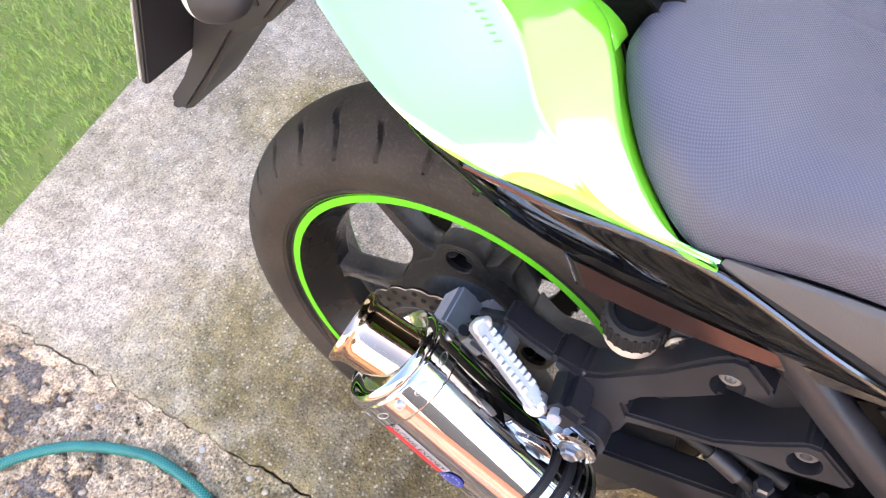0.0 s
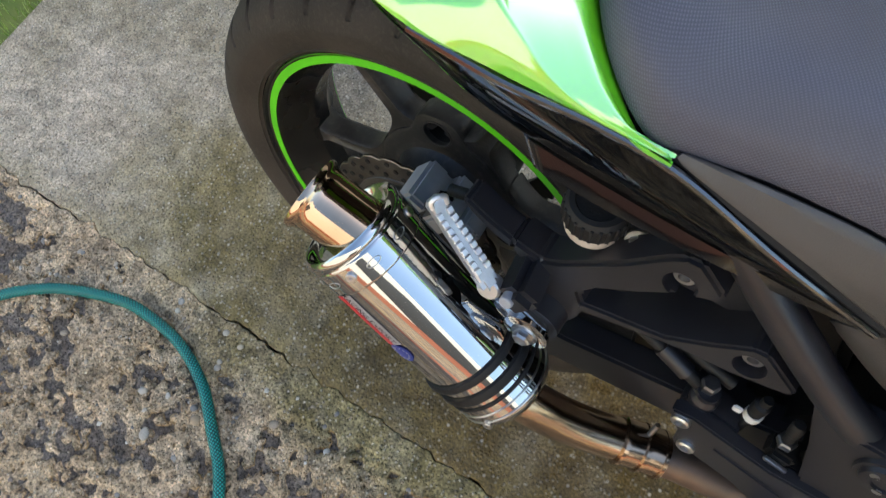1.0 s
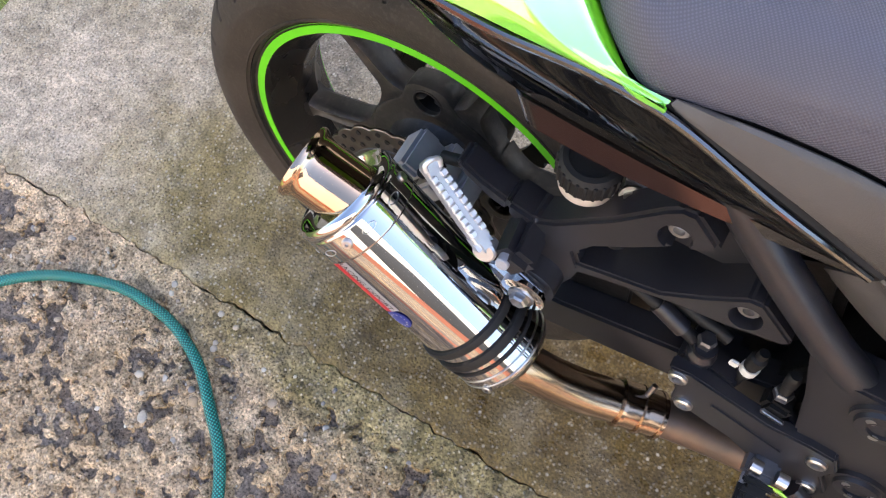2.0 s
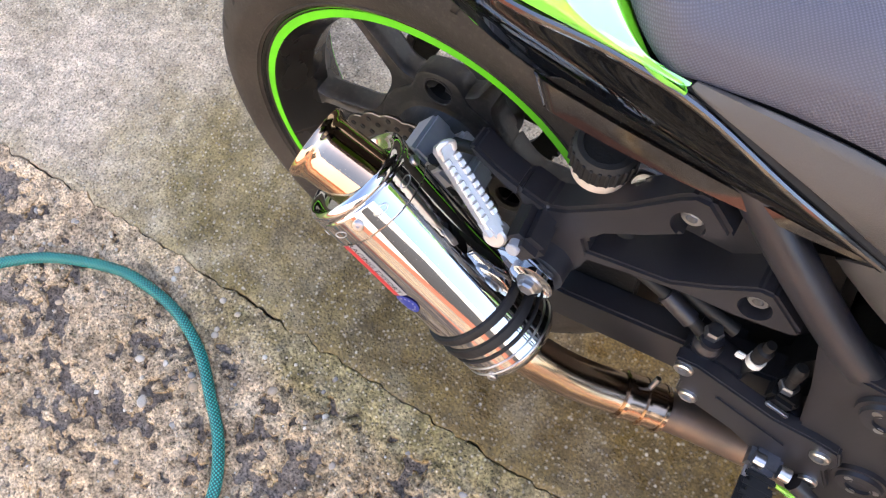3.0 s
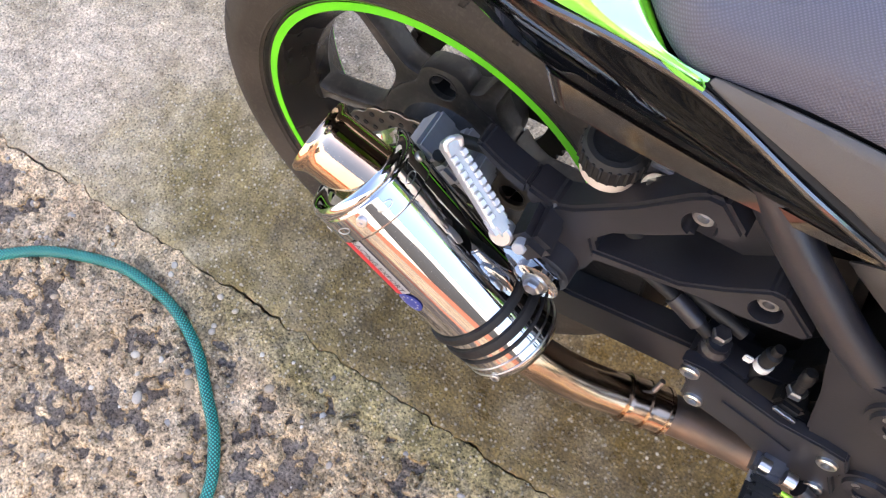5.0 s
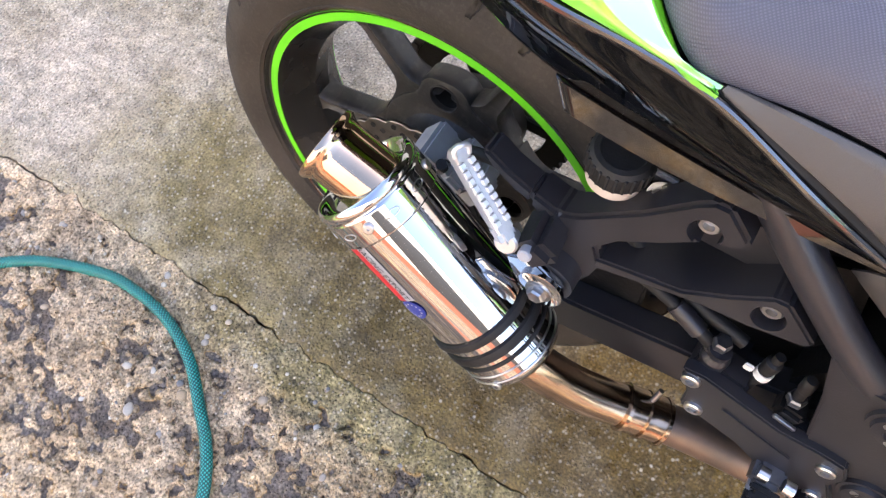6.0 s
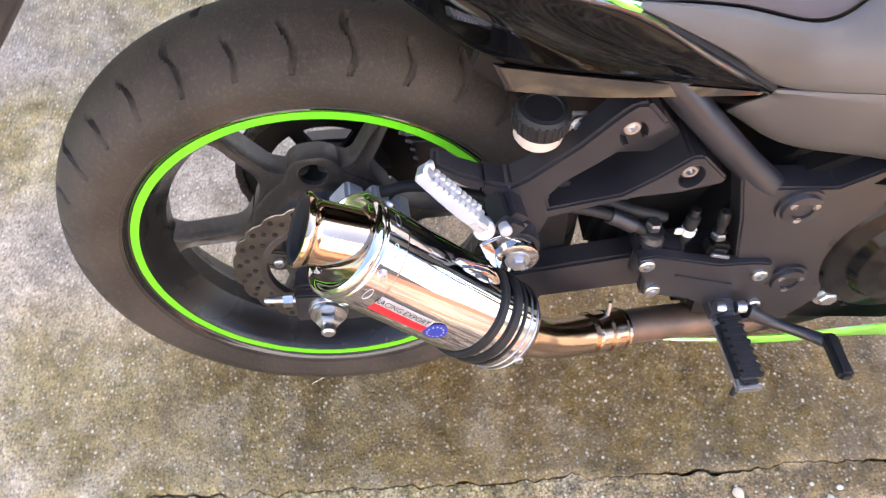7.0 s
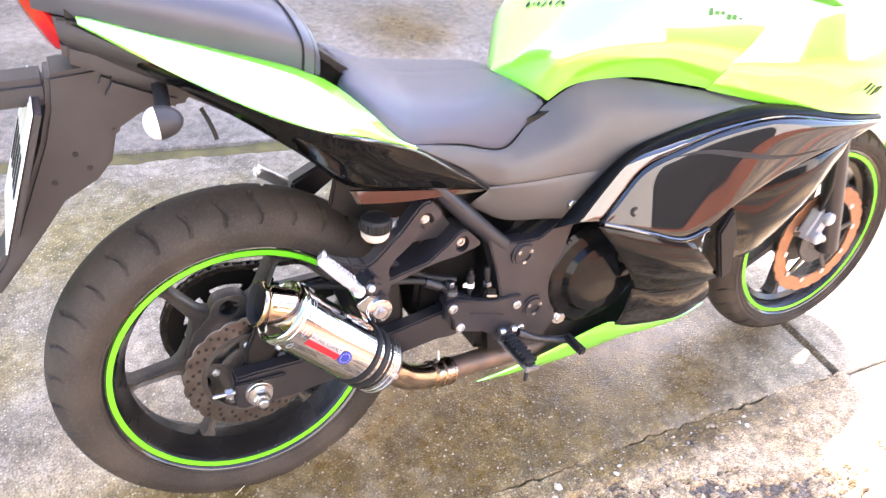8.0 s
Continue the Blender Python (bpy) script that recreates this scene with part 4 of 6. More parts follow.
part("bleed_screw", lathe([(0, 0.004), (0.018, 0.004), (0.019, 0.0055), (0.026, 0.0055)], cm @ Vector((-0.018, -0.022, 0.012)), (0.1, -0.5, 1), 10), M_RUBBER, cal)
part("caliper_bracket", plate([(-0.01, 0.02), (0.03, 0.03), (0.075, 0.10), (0.055, 0.135), (0.015, 0.12), (-0.01, 0.06)], -0.098, -0.086, 0.004), M_ENGINE, bike)

# ---- exhaust ----
MUF = Vector((0.118, -0.196, 0.112))
MD = Vector((0.731, 0.03, -0.682)).normalized()
TIP_D = Vector((0.92, 0.03, -0.39)).normalized()
TIP_O = Vector((0.0305, -0.2010, 0.2055))
RM = 0.0488


def along(s):
    return MUF + MD * s


muffler = part("muffler", lathe([(-0.1240, 0.020), (-0.1235, 0.0275), (-0.1235, 0.0340), (-0.1245, 0.0380), (-0.1262, 0.0405), (-0.1284, 0.0422), (-0.1303, 0.0434), (-0.1312, 0.0460), (-0.1302, 0.0484), (-0.1276, 0.0498), (-0.1246, 0.0500), (-0.1222, 0.0492), (-0.1214, 0.0482), (-0.1204, 0.0484), (-0.1196, 0.0494), (-0.1186, 0.0497), (-0.0962, 0.0497), (-0.0952, 0.0494), (-0.0946, RM), (0.070, RM), (0.088, RM), (0.092, RM - 0.0006), (0.096, RM - 0.003), (0.100, 0.042), (0.105, 0.034), (0.112, 0.0215)], MUF, MD, 96), M_CHROME, bike, "polished steel muffler can", angle=40)
part("end_cap_line", lathe([(0.077, RM + 0.0003), (0.0775, RM + 0.0010), (0.0787, RM + 0.0010), (0.0792, RM + 0.0003)], MUF, MD, 64, cap=False), M_BOLT, muffler)
part("end_cap_line", lathe([(0.086, RM + 0.0003), (0.0865, RM + 0.0010), (0.0877, RM + 0.0010), (0.0882, RM + 0.0003)], MUF, MD, 64, cap=False), M_BOLT, muffler)
part("muffler_tip", lathe([(0.022, 0.0292), (0.002, 0.0292), (-0.027, 0.0288), (-0.033, 0.0290), (-0.0365, 0.0298), (-0.0388, 0.0310), (-0.0404, 0.0322), (-0.0424, 0.0333), (-0.0448, 0.0333), (-0.0466, 0.0322), (-0.0471, 0.0305)], TIP_O, TIP_D, 64, cap=False), mat("tip steel", (0.60, 0.44, 0.31), (0.48, 0.34, 0.23), 14, 0.09, metal=1.0), muffler, "polished outlet with rolled lip")
# inside of the outlet, matt black from the lip inwards
part("tip_inside", lathe([(-0.0470, 0.0306), (-0.0452, 0.0284), (-0.038, 0.0258), (0.000, 0.0248), (0.002, 0.001)], TIP_O, TIP_D, 48, cap=False), mat("outlet black", (0.01, 0.01, 0.01), rough=0.9), muffler)
for s, w, h in ((0.036, 0.0040, 0.0040), (0.055, 0.0050, 0.0034), (0.0675, 0.0017, 0.0018)):
    prof = [(s - w, RM - 0.0005), (s - w * 0.9, RM + h * 0.75), (s, RM + h), (s + w * 0.9, RM + h * 0.75), (s + w, RM - 0.0005)]
    part("clamp_band", lathe(prof, MUF, MD, 64, cap=False), M_RUBBER, muffler, "black rubber clamp band")


def on_can(s, ang, lift=0.0):
    """A place on the can: s along it, ang round it from the outer side towards the top."""
    side = (Vector((0, -1, 0)) + MD * MD.y).normalized()
    top = side.cross(MD)
    top = top if top.z > 0 else -top
    n = side * math.cos(ang) + top * math.sin(ang)
    return along(s) + n * (RM + lift), n


for s, a in ((-0.110, radians(34)), (0.090, radians(14)), (-0.110, radians(124)), (-0.110, radians(-56))):
    p, n = on_can(s, a, 0.0008 if s < 0 else 0.0)
    part("rivet", bolt(p, n, 0.0045, 0.0028, False, 0.0016), M_BOLT, muffler)


for a in (8, 60, 96, 150, -30):
    oval = [tuple(on_can(-0.1085 + 0.0030 * math.sin(q), radians(a) + 0.0066 / RM * math.cos(q), 0.0010)[0]) for q in np.linspace(0, 2 * math.pi, 25)]
    part("band_slot", tube(oval, 0.0005, 6, 48, cap=False), M_BOLT, muffler, "thin outline of a pressed slot")


def sticker(s0, s1, a0, a1, material, label, lift=0.0006):
    bm = bmesh.new()
    grid(bm, [[on_can(s0 + (s1 - s0) * i / 10, a0 + (a1 - a0) * j / 12, lift)[0] for j in range(13)] for i in range(11)])
    return part("label", bm, material, muffler, label)


sticker(-0.100, -0.030, radians(1), radians(-11), M_RED, "red stripe of the maker's label")
sticker(-0.100, -0.030, radians(13), radians(1), M_SILVER, "silver stripe of the maker's label")


def star_badge():
    bm = bmesh.new()
    c, ca = -0.019, radians(0)
    ring_pts = [on_can(c + 0.0115 * math.cos(t), ca + 0.0115 / RM * math.sin(t), 0.0009)[0] for t in np.linspace(0, 2 * math.pi, 33)[:-1]]
    mid = bm.verts.new(on_can(c, ca, 0.0010)[0])
    vs = [bm.verts.new(p) for p in ring_pts]
    for i in range(32):
        bm.faces.new((mid, vs[i], vs[(i + 1) % 32]))
    badge = part("badge", bm, M_BLUE, muffler, "round blue badge with a ring of small stars")
    st = bmesh.new()
    for k in range(12):
        t = 2 * math.pi * k / 12
        cs, cc = c + 0.0078 * math.cos(t), ca + 0.0078 / RM * math.sin(t)
        pts = [st.verts.new(on_can(cs + r * math.cos(u), cc + r / RM * math.sin(u), 0.0013)[0]) for u, r in [(math.pi / 5 * q, 0.0013 if q % 2 else 0.0006) for q in range(10)]]
        st.faces.new(pts)
    s = part("stars", st, M_WHITE, badge)


star_badge()


def can_writing(body, s0, ang, size, stretch, material):
    pts, fcs = lettering(body, size)
    bm = bmesh.new()
    vs = [bm.verts.new(on_can(s0 + x * stretch, ang + y / RM, 0.0012)[0]) for x, y, _ in pts]
    for f in fcs:
        bm.faces.new([vs[i] for i in f])
    part("writing", bm, material, muffler, "dark words RACING EXPORT", smooth=False)


can_writing("RACING EXPORT", -0.0980, radians(3), 0.0084, 1.0, M_RUBBER)
pipe_pts = [along(0.096), along(0.116), (0.220, -0.187, 0.0165), (0.240, -0.179, -0.002), (0.266, -0.168, -0.021), (0.298, -0.154, -0.038), (0.320, -0.146, -0.046)]
part("link_pipe", tube([tuple(p) for p in pipe_pts], 0.0230, 24, 40), M_PIPE, bike, "heat tinted steel link pipe")
part("pipe_collar", tube([(0.302, -0.1525, -0.0395), (0.324, -0.1445, -0.0470), (0.345, -0.1390, -0.0515)], 0.0252, 24, 8), M_PIPE, bike)
for q in (0.303, 0.324, 0.343):
    t = (q - 0.302) / 0.043
    part("collar_bead", tube([(q, -0.1525 + 0.0130 * t, -0.0395 - 0.0120 * t), (q + 0.0036, -0.1514 + 0.0130 * t, -0.0405 - 0.0120 * t)], 0.0264, 24, 3), M_PIPE, bike)
part("header_pipe", tube([(0.338, -0.1405, -0.0500), (0.38, -0.132, -0.0555), (0.42, -0.126, -0.0590), (0.48, -0.119, -0.065), (0.56, -0.108, -0.075), (0.68, -0.08, -0.082)], 0.0215, 20, 40), M_RUST, bike, "brown tarnished header pipe")
part("collar_pin", lathe([(0, 0.003), (0.022, 0.003)], (0.326, -0.138, -0.028), (0.1, 0.35, 0.9), 10), M_BOLT, bike)
hang = plate([(0.150, 0.165), (0.172, 0.178), (0.205, 0.160), (0.206, 0.135), (0.188, 0.122), (0.165, 0.128)], -0.178, -0.171, 0.002)
part("hanger_plate", hang, M_CHROME, muffler, "steel hanger tab")
part("hanger_washer", lathe([(0, 0.021), (0.004, 0.021), (0.005, 0.018)], (0.188, -0.178, 0.147), (0, -1, 0), 32), M_CHROME, bike)
part("hanger_bolt", bolt((0.188, -0.183, 0.147), (0, -1, 0), 0.0085, 0.008, True), M_BOLT, bike)
part("hanger_rubber", lathe([(0, 0.024), (0.035, 0.024)], (0.188, -0.135, 0.147), (0, -1, 0), 28), M_FRAME, bike)

# ---- footrest hangers, frame, pedals ----
BRACKET_BOLTS = ((0.277, 0.280), (0.347, 0.225))


def pocket(x, z):
    """The solid that a recessed bolt head needs cut away, a little longer than wide."""
    return plate([(x + 0.0125 * math.cos(q), z + 0.0150 * math.sin(q) - 0.002) for q in np.linspace(0, 2 * math.pi, 25)[:-1]], -0.170, -0.1365, 0)


brk = part("footrest_bracket", bored(plate([(0.150, 0.2225), (0.176, 0.2150), (0.190, 0.2235), (0.231, 0.2640), (0.262, 0.3030), (0.272, 0.3120), (0.284, 0.3125), (0.306, 0.290), (0.306, 0.281), (0.280, 0.2660), (0.257, 0.2430), (0.226, 0.2160), (0.214, 0.196), (0.222, 0.176), (0.217, 0.150), (0.206, 0.122), (0.180, 0.122), (0.170, 0.150), (0.168, 0.188), (0.150, 0.2085)], -0.151, -0.120, 0.0035), [pocket(*BRACKET_BOLTS[0])]), M_FRAME, bike, "satin black cast passenger footrest bracket", angle=28)
part("bracket_hook", plate([(0.101, 0.2415), (0.108, 0.2455), (0.128, 0.2330), (0.152, 0.2235), (0.152, 0.2085), (0.136, 0.2135), (0.112, 0.2290)], -0.151, -0.126, 0.003), M_FRAME, brk)
part("bracket_arm", bored(plate([(0.190, 0.1745), (0.243, 0.1890), (0.286, 0.2000), (0.315, 0.2230), (0.341, 0.2480), (0.352, 0.2490), (0.384, 0.2190), (0.380, 0.2120), (0.340, 0.2000), (0.304, 0.1950), (0.286, 0.1900), (0.243, 0.1760), (0.190, 0.1580)], -0.150, -0.096, 0.0025), [pocket(*BRACKET_BOLTS[1])]), M_FRAME, brk, angle=28)
part("bracket_web", plate([(0.262, 0.222), (0.276, 0.255), (0.315, 0.275), (0.340, 0.245), (0.318, 0.222)], -0.116, -0.108, 0.002), M_FRAME, brk)
for x, z in BRACKET_BOLTS:
    part("bracket_bolt", bolt((x, -0.1370, z - 0.001), (0, -1, 0), 0.0088, 0.0075, False, 0.0044), M_BOLT, brk, "zinc socket bolt")
# dark plates added where the view past the tyre reads black
part("inner_fender", plate([(0.14, 0.29), (0.16, 0.40), (0.30, 0.40), (0.38, 0.30), (0.36, 0.20), (0.275, 0.195), (0.238, 0.222), (0.20, 0.248)], -0.078, -0.066, 0.004), M_ENGINE, bike, "dark inner fender over the rear tyre, added to close a gap")
part("inner_guard", plate([(0.205, 0.02), (0.190, 0.12), (0.222, 0.155), (0.258, 0.158), (0.272, 0.02)], -0.092, -0.085, 0.003), M_ENGINE, bike, "dark inner guard ahead of the rear tyre, added to close a gap")
part("peg_boss", block((0.030, 0.048, 0.031), aim((0.1735, -0.1635, 0.1955), (0.79, 0.1, -0.60)), 0.007), M_FRAME, brk)


M_PEG_BODY = mat("cast footrest aluminium", (0.62, 0.62, 0.63), (0.52, 0.52, 0.53), 30, 0.36, metal=0.75, bump=0.1, bscale=300)
M_PEG = mat("polished aluminium", (0.78, 0.78, 0.78), (0.68, 0.68, 0.69), 40, 0.35, metal=0.7)


def passenger_peg():
    """A folded footrest: deep tapered casting with two rows of teeth, a raised toe and a round lug on the pivot."""
    tip, piv = Vector((0.090, -0.174, 0.262)), Vector((0.155, -0.184, 0.1985))
    d = tip - piv
    m = aim(piv + d * 0.5, d, (0.66, -0.26, 0.70))
    L = d.length
    bm = bmesh.new()
    rows = []
    for f, w, top, low in ((-0.36, 0.0080, 0.0045, -0.0100), (-0.20, 0.0078, 0.0052, -0.0115), (0.10, 0.0072, 0.0052, -0.0110), (0.36, 0.0068, 0.0052, -0.0095), (0.45, 0.0072, 0.0080, -0.0085), (0.50, 0.0060, 0.0075, -0.0030)):
        sec = ((-w, top - 0.0012), (-w + 0.0014, top), (w - 0.0014, top), (w, top - 0.0012), (w * 0.86, low + 0.002), (w * 0.66, low), (-w * 0.66, low), (-w * 0.86, low + 0.002))
        rows.append([m @ Vector((f * L, y, z)) for y, z in sec])
    vs = grid(bm, rows, close_v=True)
    bm.faces.new(vs[0]), bm.faces.new(vs[-1])
    peg = part("passenger_footrest", bm, M_PEG_BODY, bike, "cast aluminium footrest folded up", angle=30)
    for k in range(9):
        for sy in (-0.0048, 0.0048):
            part("tooth", block((0.0050, 0.0052, 0.0036), m @ Matrix.Translation((-L * 0.25 + L * 0.074 * k, sy, 0.0062)), 0.0005, seg=1), M_PEG, peg)
    part("toe", tube([tuple(m @ Vector(p)) for p in ((L * 0.40, -0.0060, 0.0058), (L * 0.47, -0.0066, 0.0098), (L * 0.51, -0.0010, 0.0112), (L * 0.50, 0.0048, 0.0085), (L * 0.44, 0.0060, 0.0060))], 0.0021, 10, 20), M_PEG, peg)
    part("lug", lathe([(-0.010, 0.0085), (-0.0085, 0.0102), (0.0020, 0.0102), (0.0036, 0.0085), (0.0036, 0.0005)], piv + Vector((-0.004, 0.0, -0.004)), (0.10, -0.93, 0.35), 28), M_PEG_BODY, peg)
    part("neck", block((0.022, 0.016, 0.015), m @ Matrix.Translation((-L * 0.38, 0, -0.004)), 0.004), M_PEG_BODY, peg)
    part("pivot_pin", lathe([(-0.012, 0.0058), (0.0035, 0.0058), (0.0045, 0.0048), (0.0045, 0.0005)], (0.1695, -0.1875, 0.1985), (0.05, -0.96, 0.25), 20), M_CAL, peg, "grey pivot pin head")


passenger_peg()
left_peg = part("passenger_footrest", block((0.075, 0.022, 0.017), aim((0.10, 0.118, 0.262), (-0.075, -0.02, 0.055)), 0.005), M_PEG, bike, "cast aluminium footrest on the far side")
for k in range(9):
    part("tooth", block((0.004, 0.023, 0.003), aim((0.10, 0.118, 0.262), (-0.075, -0.02, 0.055)) @ Matrix.Translation((-0.028 + 0.007 * k, 0, 0.009)), 0.0008, seg=1), M_PEG, left_peg)
part("footrest_bracket", plate([(0.13, 0.25), (0.15, 0.20), (0.28, 0.30), (0.26, 0.32)], 0.105, 0.14, 0.005), M_FRAME, bike)

part("frame_tube", tube([(0.255, -0.126, 0.368), (0.33, -0.136, 0.296), (0.400, -0.139, 0.230), (0.440, -0.137, 0.195), (0.468, -0.132, 0.165)], [0.0150, 0.0150, 0.0150, 0.0148, 0.0120], 20, 30), M_FRAME, bike, "satin black frame tube")
part("frame_plate", plate([(0.392, 0.232), (0.420, 0.208), (0.500, 0.206), (0.545, 0.236), (0.575, 0.236), (0.556, 0.160), (0.553, 0.075), (0.565, 0.02), (0.535, -0.03), (0.475, -0.03), (0.455, 0.02), (0.435, 0.10), (0.418, 0.16)], -0.152, -0.118, 0.0025), M_FRAME, bike, "satin black pivot plate of the frame")
for x, z, r in ((0.470, 0.182, 0.0215), (0.507, 0.063, 0.0205)):
    pv = part("pivot_cap", lathe([(0, r * 1.15), (0.005, r * 1.12), (0.005, r * 0.95), (0.009, r * 0.9), (0.010, r * 0.5), (0.007, r * 0.48)], (x, -0.151, z), (0, -1, 0), 32), M_FRAME, bike, "round pivot cap")
    for k in range(3):
        a = 2.1 * k + 0.5
        part("cap_hole", lathe([(0, 0.0038), (0.0006, 0.0038)], (x + r * 0.62 * math.cos(a), -0.1602, z + r * 0.62 * math.sin(a)), (0, -1, 0), 12), M_BOLT, pv)

heel = part("heel_plate", plate([(0.322, 0.112), (0.342, 0.116), (0.416, 0.098), (0.452, 0.100), (0.474, 0.098), (0.484, 0.078), (0.480, 0.055), (0.497, 0.025), (0.492, 0.006), (0.462, 0.004), (0.440, 0.012), (0.400, 0.036), (0.362, 0.046), (0.340, 0.050), (0.338, 0.075)], -0.160, -0.146, 0.002), M_FRAME, bike, "satin black rider footrest hanger")
part("heel_groove", block((0.075, 0.004, 0.006), aim((0.405, -0.160, 0.074), (1, 0, -0.28)), 0.0018), M_FRAME, heel)
for x, y, z in ((0.334, -0.159, 0.102), (0.352, -0.159, 0.058), (0.466, -0.159, 0.080), (0.480, -0.159, 0.024)):
    part("hanger_screw", bolt((x, y, z), (0, -1, 0), 0.0085, 0.005, False, 0.0042), M_BOLT, heel)
mc = part("master_cylinder", lathe([(0, 0.013), (0.05, 0.013), (0.056, 0.010), (0.062, 0.010)], (0.341, -0.137, 0.070), (0, 0, 1), 20), M_FRAME, bike, "rear brake master cylinder")
part("banjo_bolt", lathe([(0, 0.0085), (0.009, 0.0085), (0.0115, 0.0070)], (0.339, -0.134, 0.130), (0, 0, 1), 6), M_STEEL, mc, smooth=False)
part("banjo_ring", lathe([(0, 0.0108), (0.007, 0.0108)], (0.339, -0.134, 0.121), (0, 0, 1), 18), M_STEEL, mc)
part("cylinder_block", block((0.052, 0.030, 0.024), aim((0.352, -0.134, 0.102), (0.97, 0, -0.22)), 0.005), M_FRAME, mc)
bs = part("brake_switch", lathe([(0, 0.004), (0.020, 0.004), (0.022, 0.0066), (0.040, 0.0066), (0.043, 0.0074), (0.052, 0.0074), (0.054, 0.0045), (0.062, 0.0045)], (0.378, -0.136, 0.093), (0.05, 0.1, 1), 16), M_RUBBER, bike, "rear brake light switch")
part("switch_clip", lathe([(0, 0.0078), (0.008, 0.0078)], (0.380, -0.133, 0.121), (0.05, 0.1, 1), 18), M_WHITE, bs, "white clip")
part("switch_tab", block((0.008, 0.003, 0.009), Matrix.Translation((0.3665, -0.138, 0.130)), 0.001), M_WHITE, bs)
pr = part("pushrod", block((0.024, 0.022, 0.020), aim((0.414, -0.140, 0.108), (1, 0, -0.2)), 0.004), M_ENGINE, bike, "brake pushrod clevis with lock nut")
part("lock_nut", lathe([(0, 0.0085), (0.006, 0.0085), (0.008, 0.0070)], (0.412, -0.139, 0.121), (-0.10, 0.05, 1), 6), M_STEEL, pr, smooth=False)
part("rod", lathe([(0, 0.0050), (0.012, 0.0050), (0.014, 0.0062), (0.026, 0.0062), (0.030, 0.0045)], (0.411, -0.139, 0.129), (-0.10, 0.05, 1), 14), M_RUBBER, pr)
part("clevis_leg", block((0.018, 0.020, 0.034), aim((0.428, -0.140, 0.080), (1, 0, -0.2)), 0.005), M_FRAME, pr)
part("pushrod_clip", block((0.022, 0.004, 0.0045), aim((0.414, -0.1545, 0.107), (1, 0, -0.25)), 0.001), M_BOLT, pr)
part("brake_hose", tube([(0.335, -0.134, 0.125), (0.314, -0.134, 0.139), (0.28, -0.130, 0.153), (0.23, -0.122, 0.158), (0.18, -0.112, 0.155), (0.10, -0.10, 0.165), (0.06, -0.098, 0.155)], 0.006, 12, 40), M_RUBBER, bike, "black rubber brake hose")
part("hose_ferrule", tube([(0.318, -0.134, 0.136), (0.290, -0.131, 0.150)], 0.0085, 14, 6), M_FRAME, bike)


def rider_peg():
    a, b = Vector((0.440, -0.168, 0.024)), Vector((0.444, -0.262, 0.020))
    d = b - a
    m = aim(a + d * 0.5, d, (0, 0, 1))
    peg = part("rider_footrest", block((d.length, 0.024, 0.010), m @ Matrix.Translation((0, 0, -0.008)), 0.003), M_ALU, bike, "rider footrest with ribbed black rubber")
    rub = block((d.length * 0.84, 0.030, 0.017), m @ Matrix.Translation((0.006, 0, 0.003)), 0.007, seg=3)
    pad = part("rubber", rub, M_RUBBER, peg, "ribbed black rubber pad")
    for k in range(8):
        part("rib", block((0.0066, 0.0285, 0.0036), m @ Matrix.Translation((-0.030 + 0.0098 * k, 0, 0.0105)), 0.0016), M_RUBBER, pad)
    part("end_plate", block((0.004, 0.030, 0.012), m @ Matrix.Translation((d.length / 2 + 0.001, 0, -0.004)), 0.002), M_BOLT, peg)
    part("feeler", lathe([(0, 0.0045), (0.028, 0.004), (0.031, 0.002)], b + Vector((-0.002, 0.012, -0.010)), (0, 0, -1), 12), M_FRAME, peg)
    part("clevis", block((0.030, 0.030, 0.024), m @ Matrix.Translation((-d.length / 2 - 0.004, 0, 0)), 0.005), M_STEEL, peg, "zinc plated footrest clevis")
    for sx in (-0.012, 0.012):
        part("spring_coil", lathe([(0, 0.007), (0.010, 0.007)], a + Vector((sx, -0.004, 0.012)), (1, 0, 0), 14), M_BOLT, peg)
    return peg


rider_peg()
pedal = part("brake_pedal", tube([(0.47, -0.168, 0.022), (0.505, -0.172, 0.004), (0.54, -0.186, 0.0), (0.562, -0.206, 0.008)], [0.009, 0.007, 0.007, 0.008], 12, 24), M_FRAME, bike, "satin black rear brake pedal")
part("pedal_pad", block((0.058, 0.017, 0.015), aim((0.560, -0.226, 0.012), (-0.06, -1, 0.06)), 0.004), M_RUBBER, pedal)

# reservoir
res = part("brake_reservoir", lathe([(0, 0.013), (0.004, 0.019), (0.009, 0.0226), (0.018, 0.0237), (0.025, 0.0237)], (0.201, -0.121, 0.244), (0, -0.05, 1), 40), M_CREAM, bike, "cream brake fluid reservoir with black cap")
rib_prof = lathe([(0.020, 0.0237), (0.022, 0.0250), (0.037, 0.0250), (0.0415, 0.0222), (0.0425, 0.0180), (0.0412, 0.0170), (0.0412, 0.001)], (0.201, -0.121, 0.244), (0, -0.05, 1), 48)
cap = part("cap", rib_prof, M_RUBBER, res, "ribbed black screw cap")
for k in range(24):
    a = 2 * math.pi * k / 24
    part("rib", block((0.0028, 0.0028, 0.015), Matrix.Translation((0.201 + 0.0250 * math.cos(a), -0.1225 + 0.0250 * math.sin(a), 0.2735)), 0.0006, seg=1), M_RUBBER, cap)
part("reservoir_bolt", bolt((0.238, -0.124, 0.262), (0.1, -0.95, 0.3), 0.008, 0.007, True), M_BOLT, res)
part("reservoir_tab", block((0.03, 0.006, 0.026), aim((0.232, -0.116, 0.262), (1, 0, 0)), 0.003), M_ALU, res)
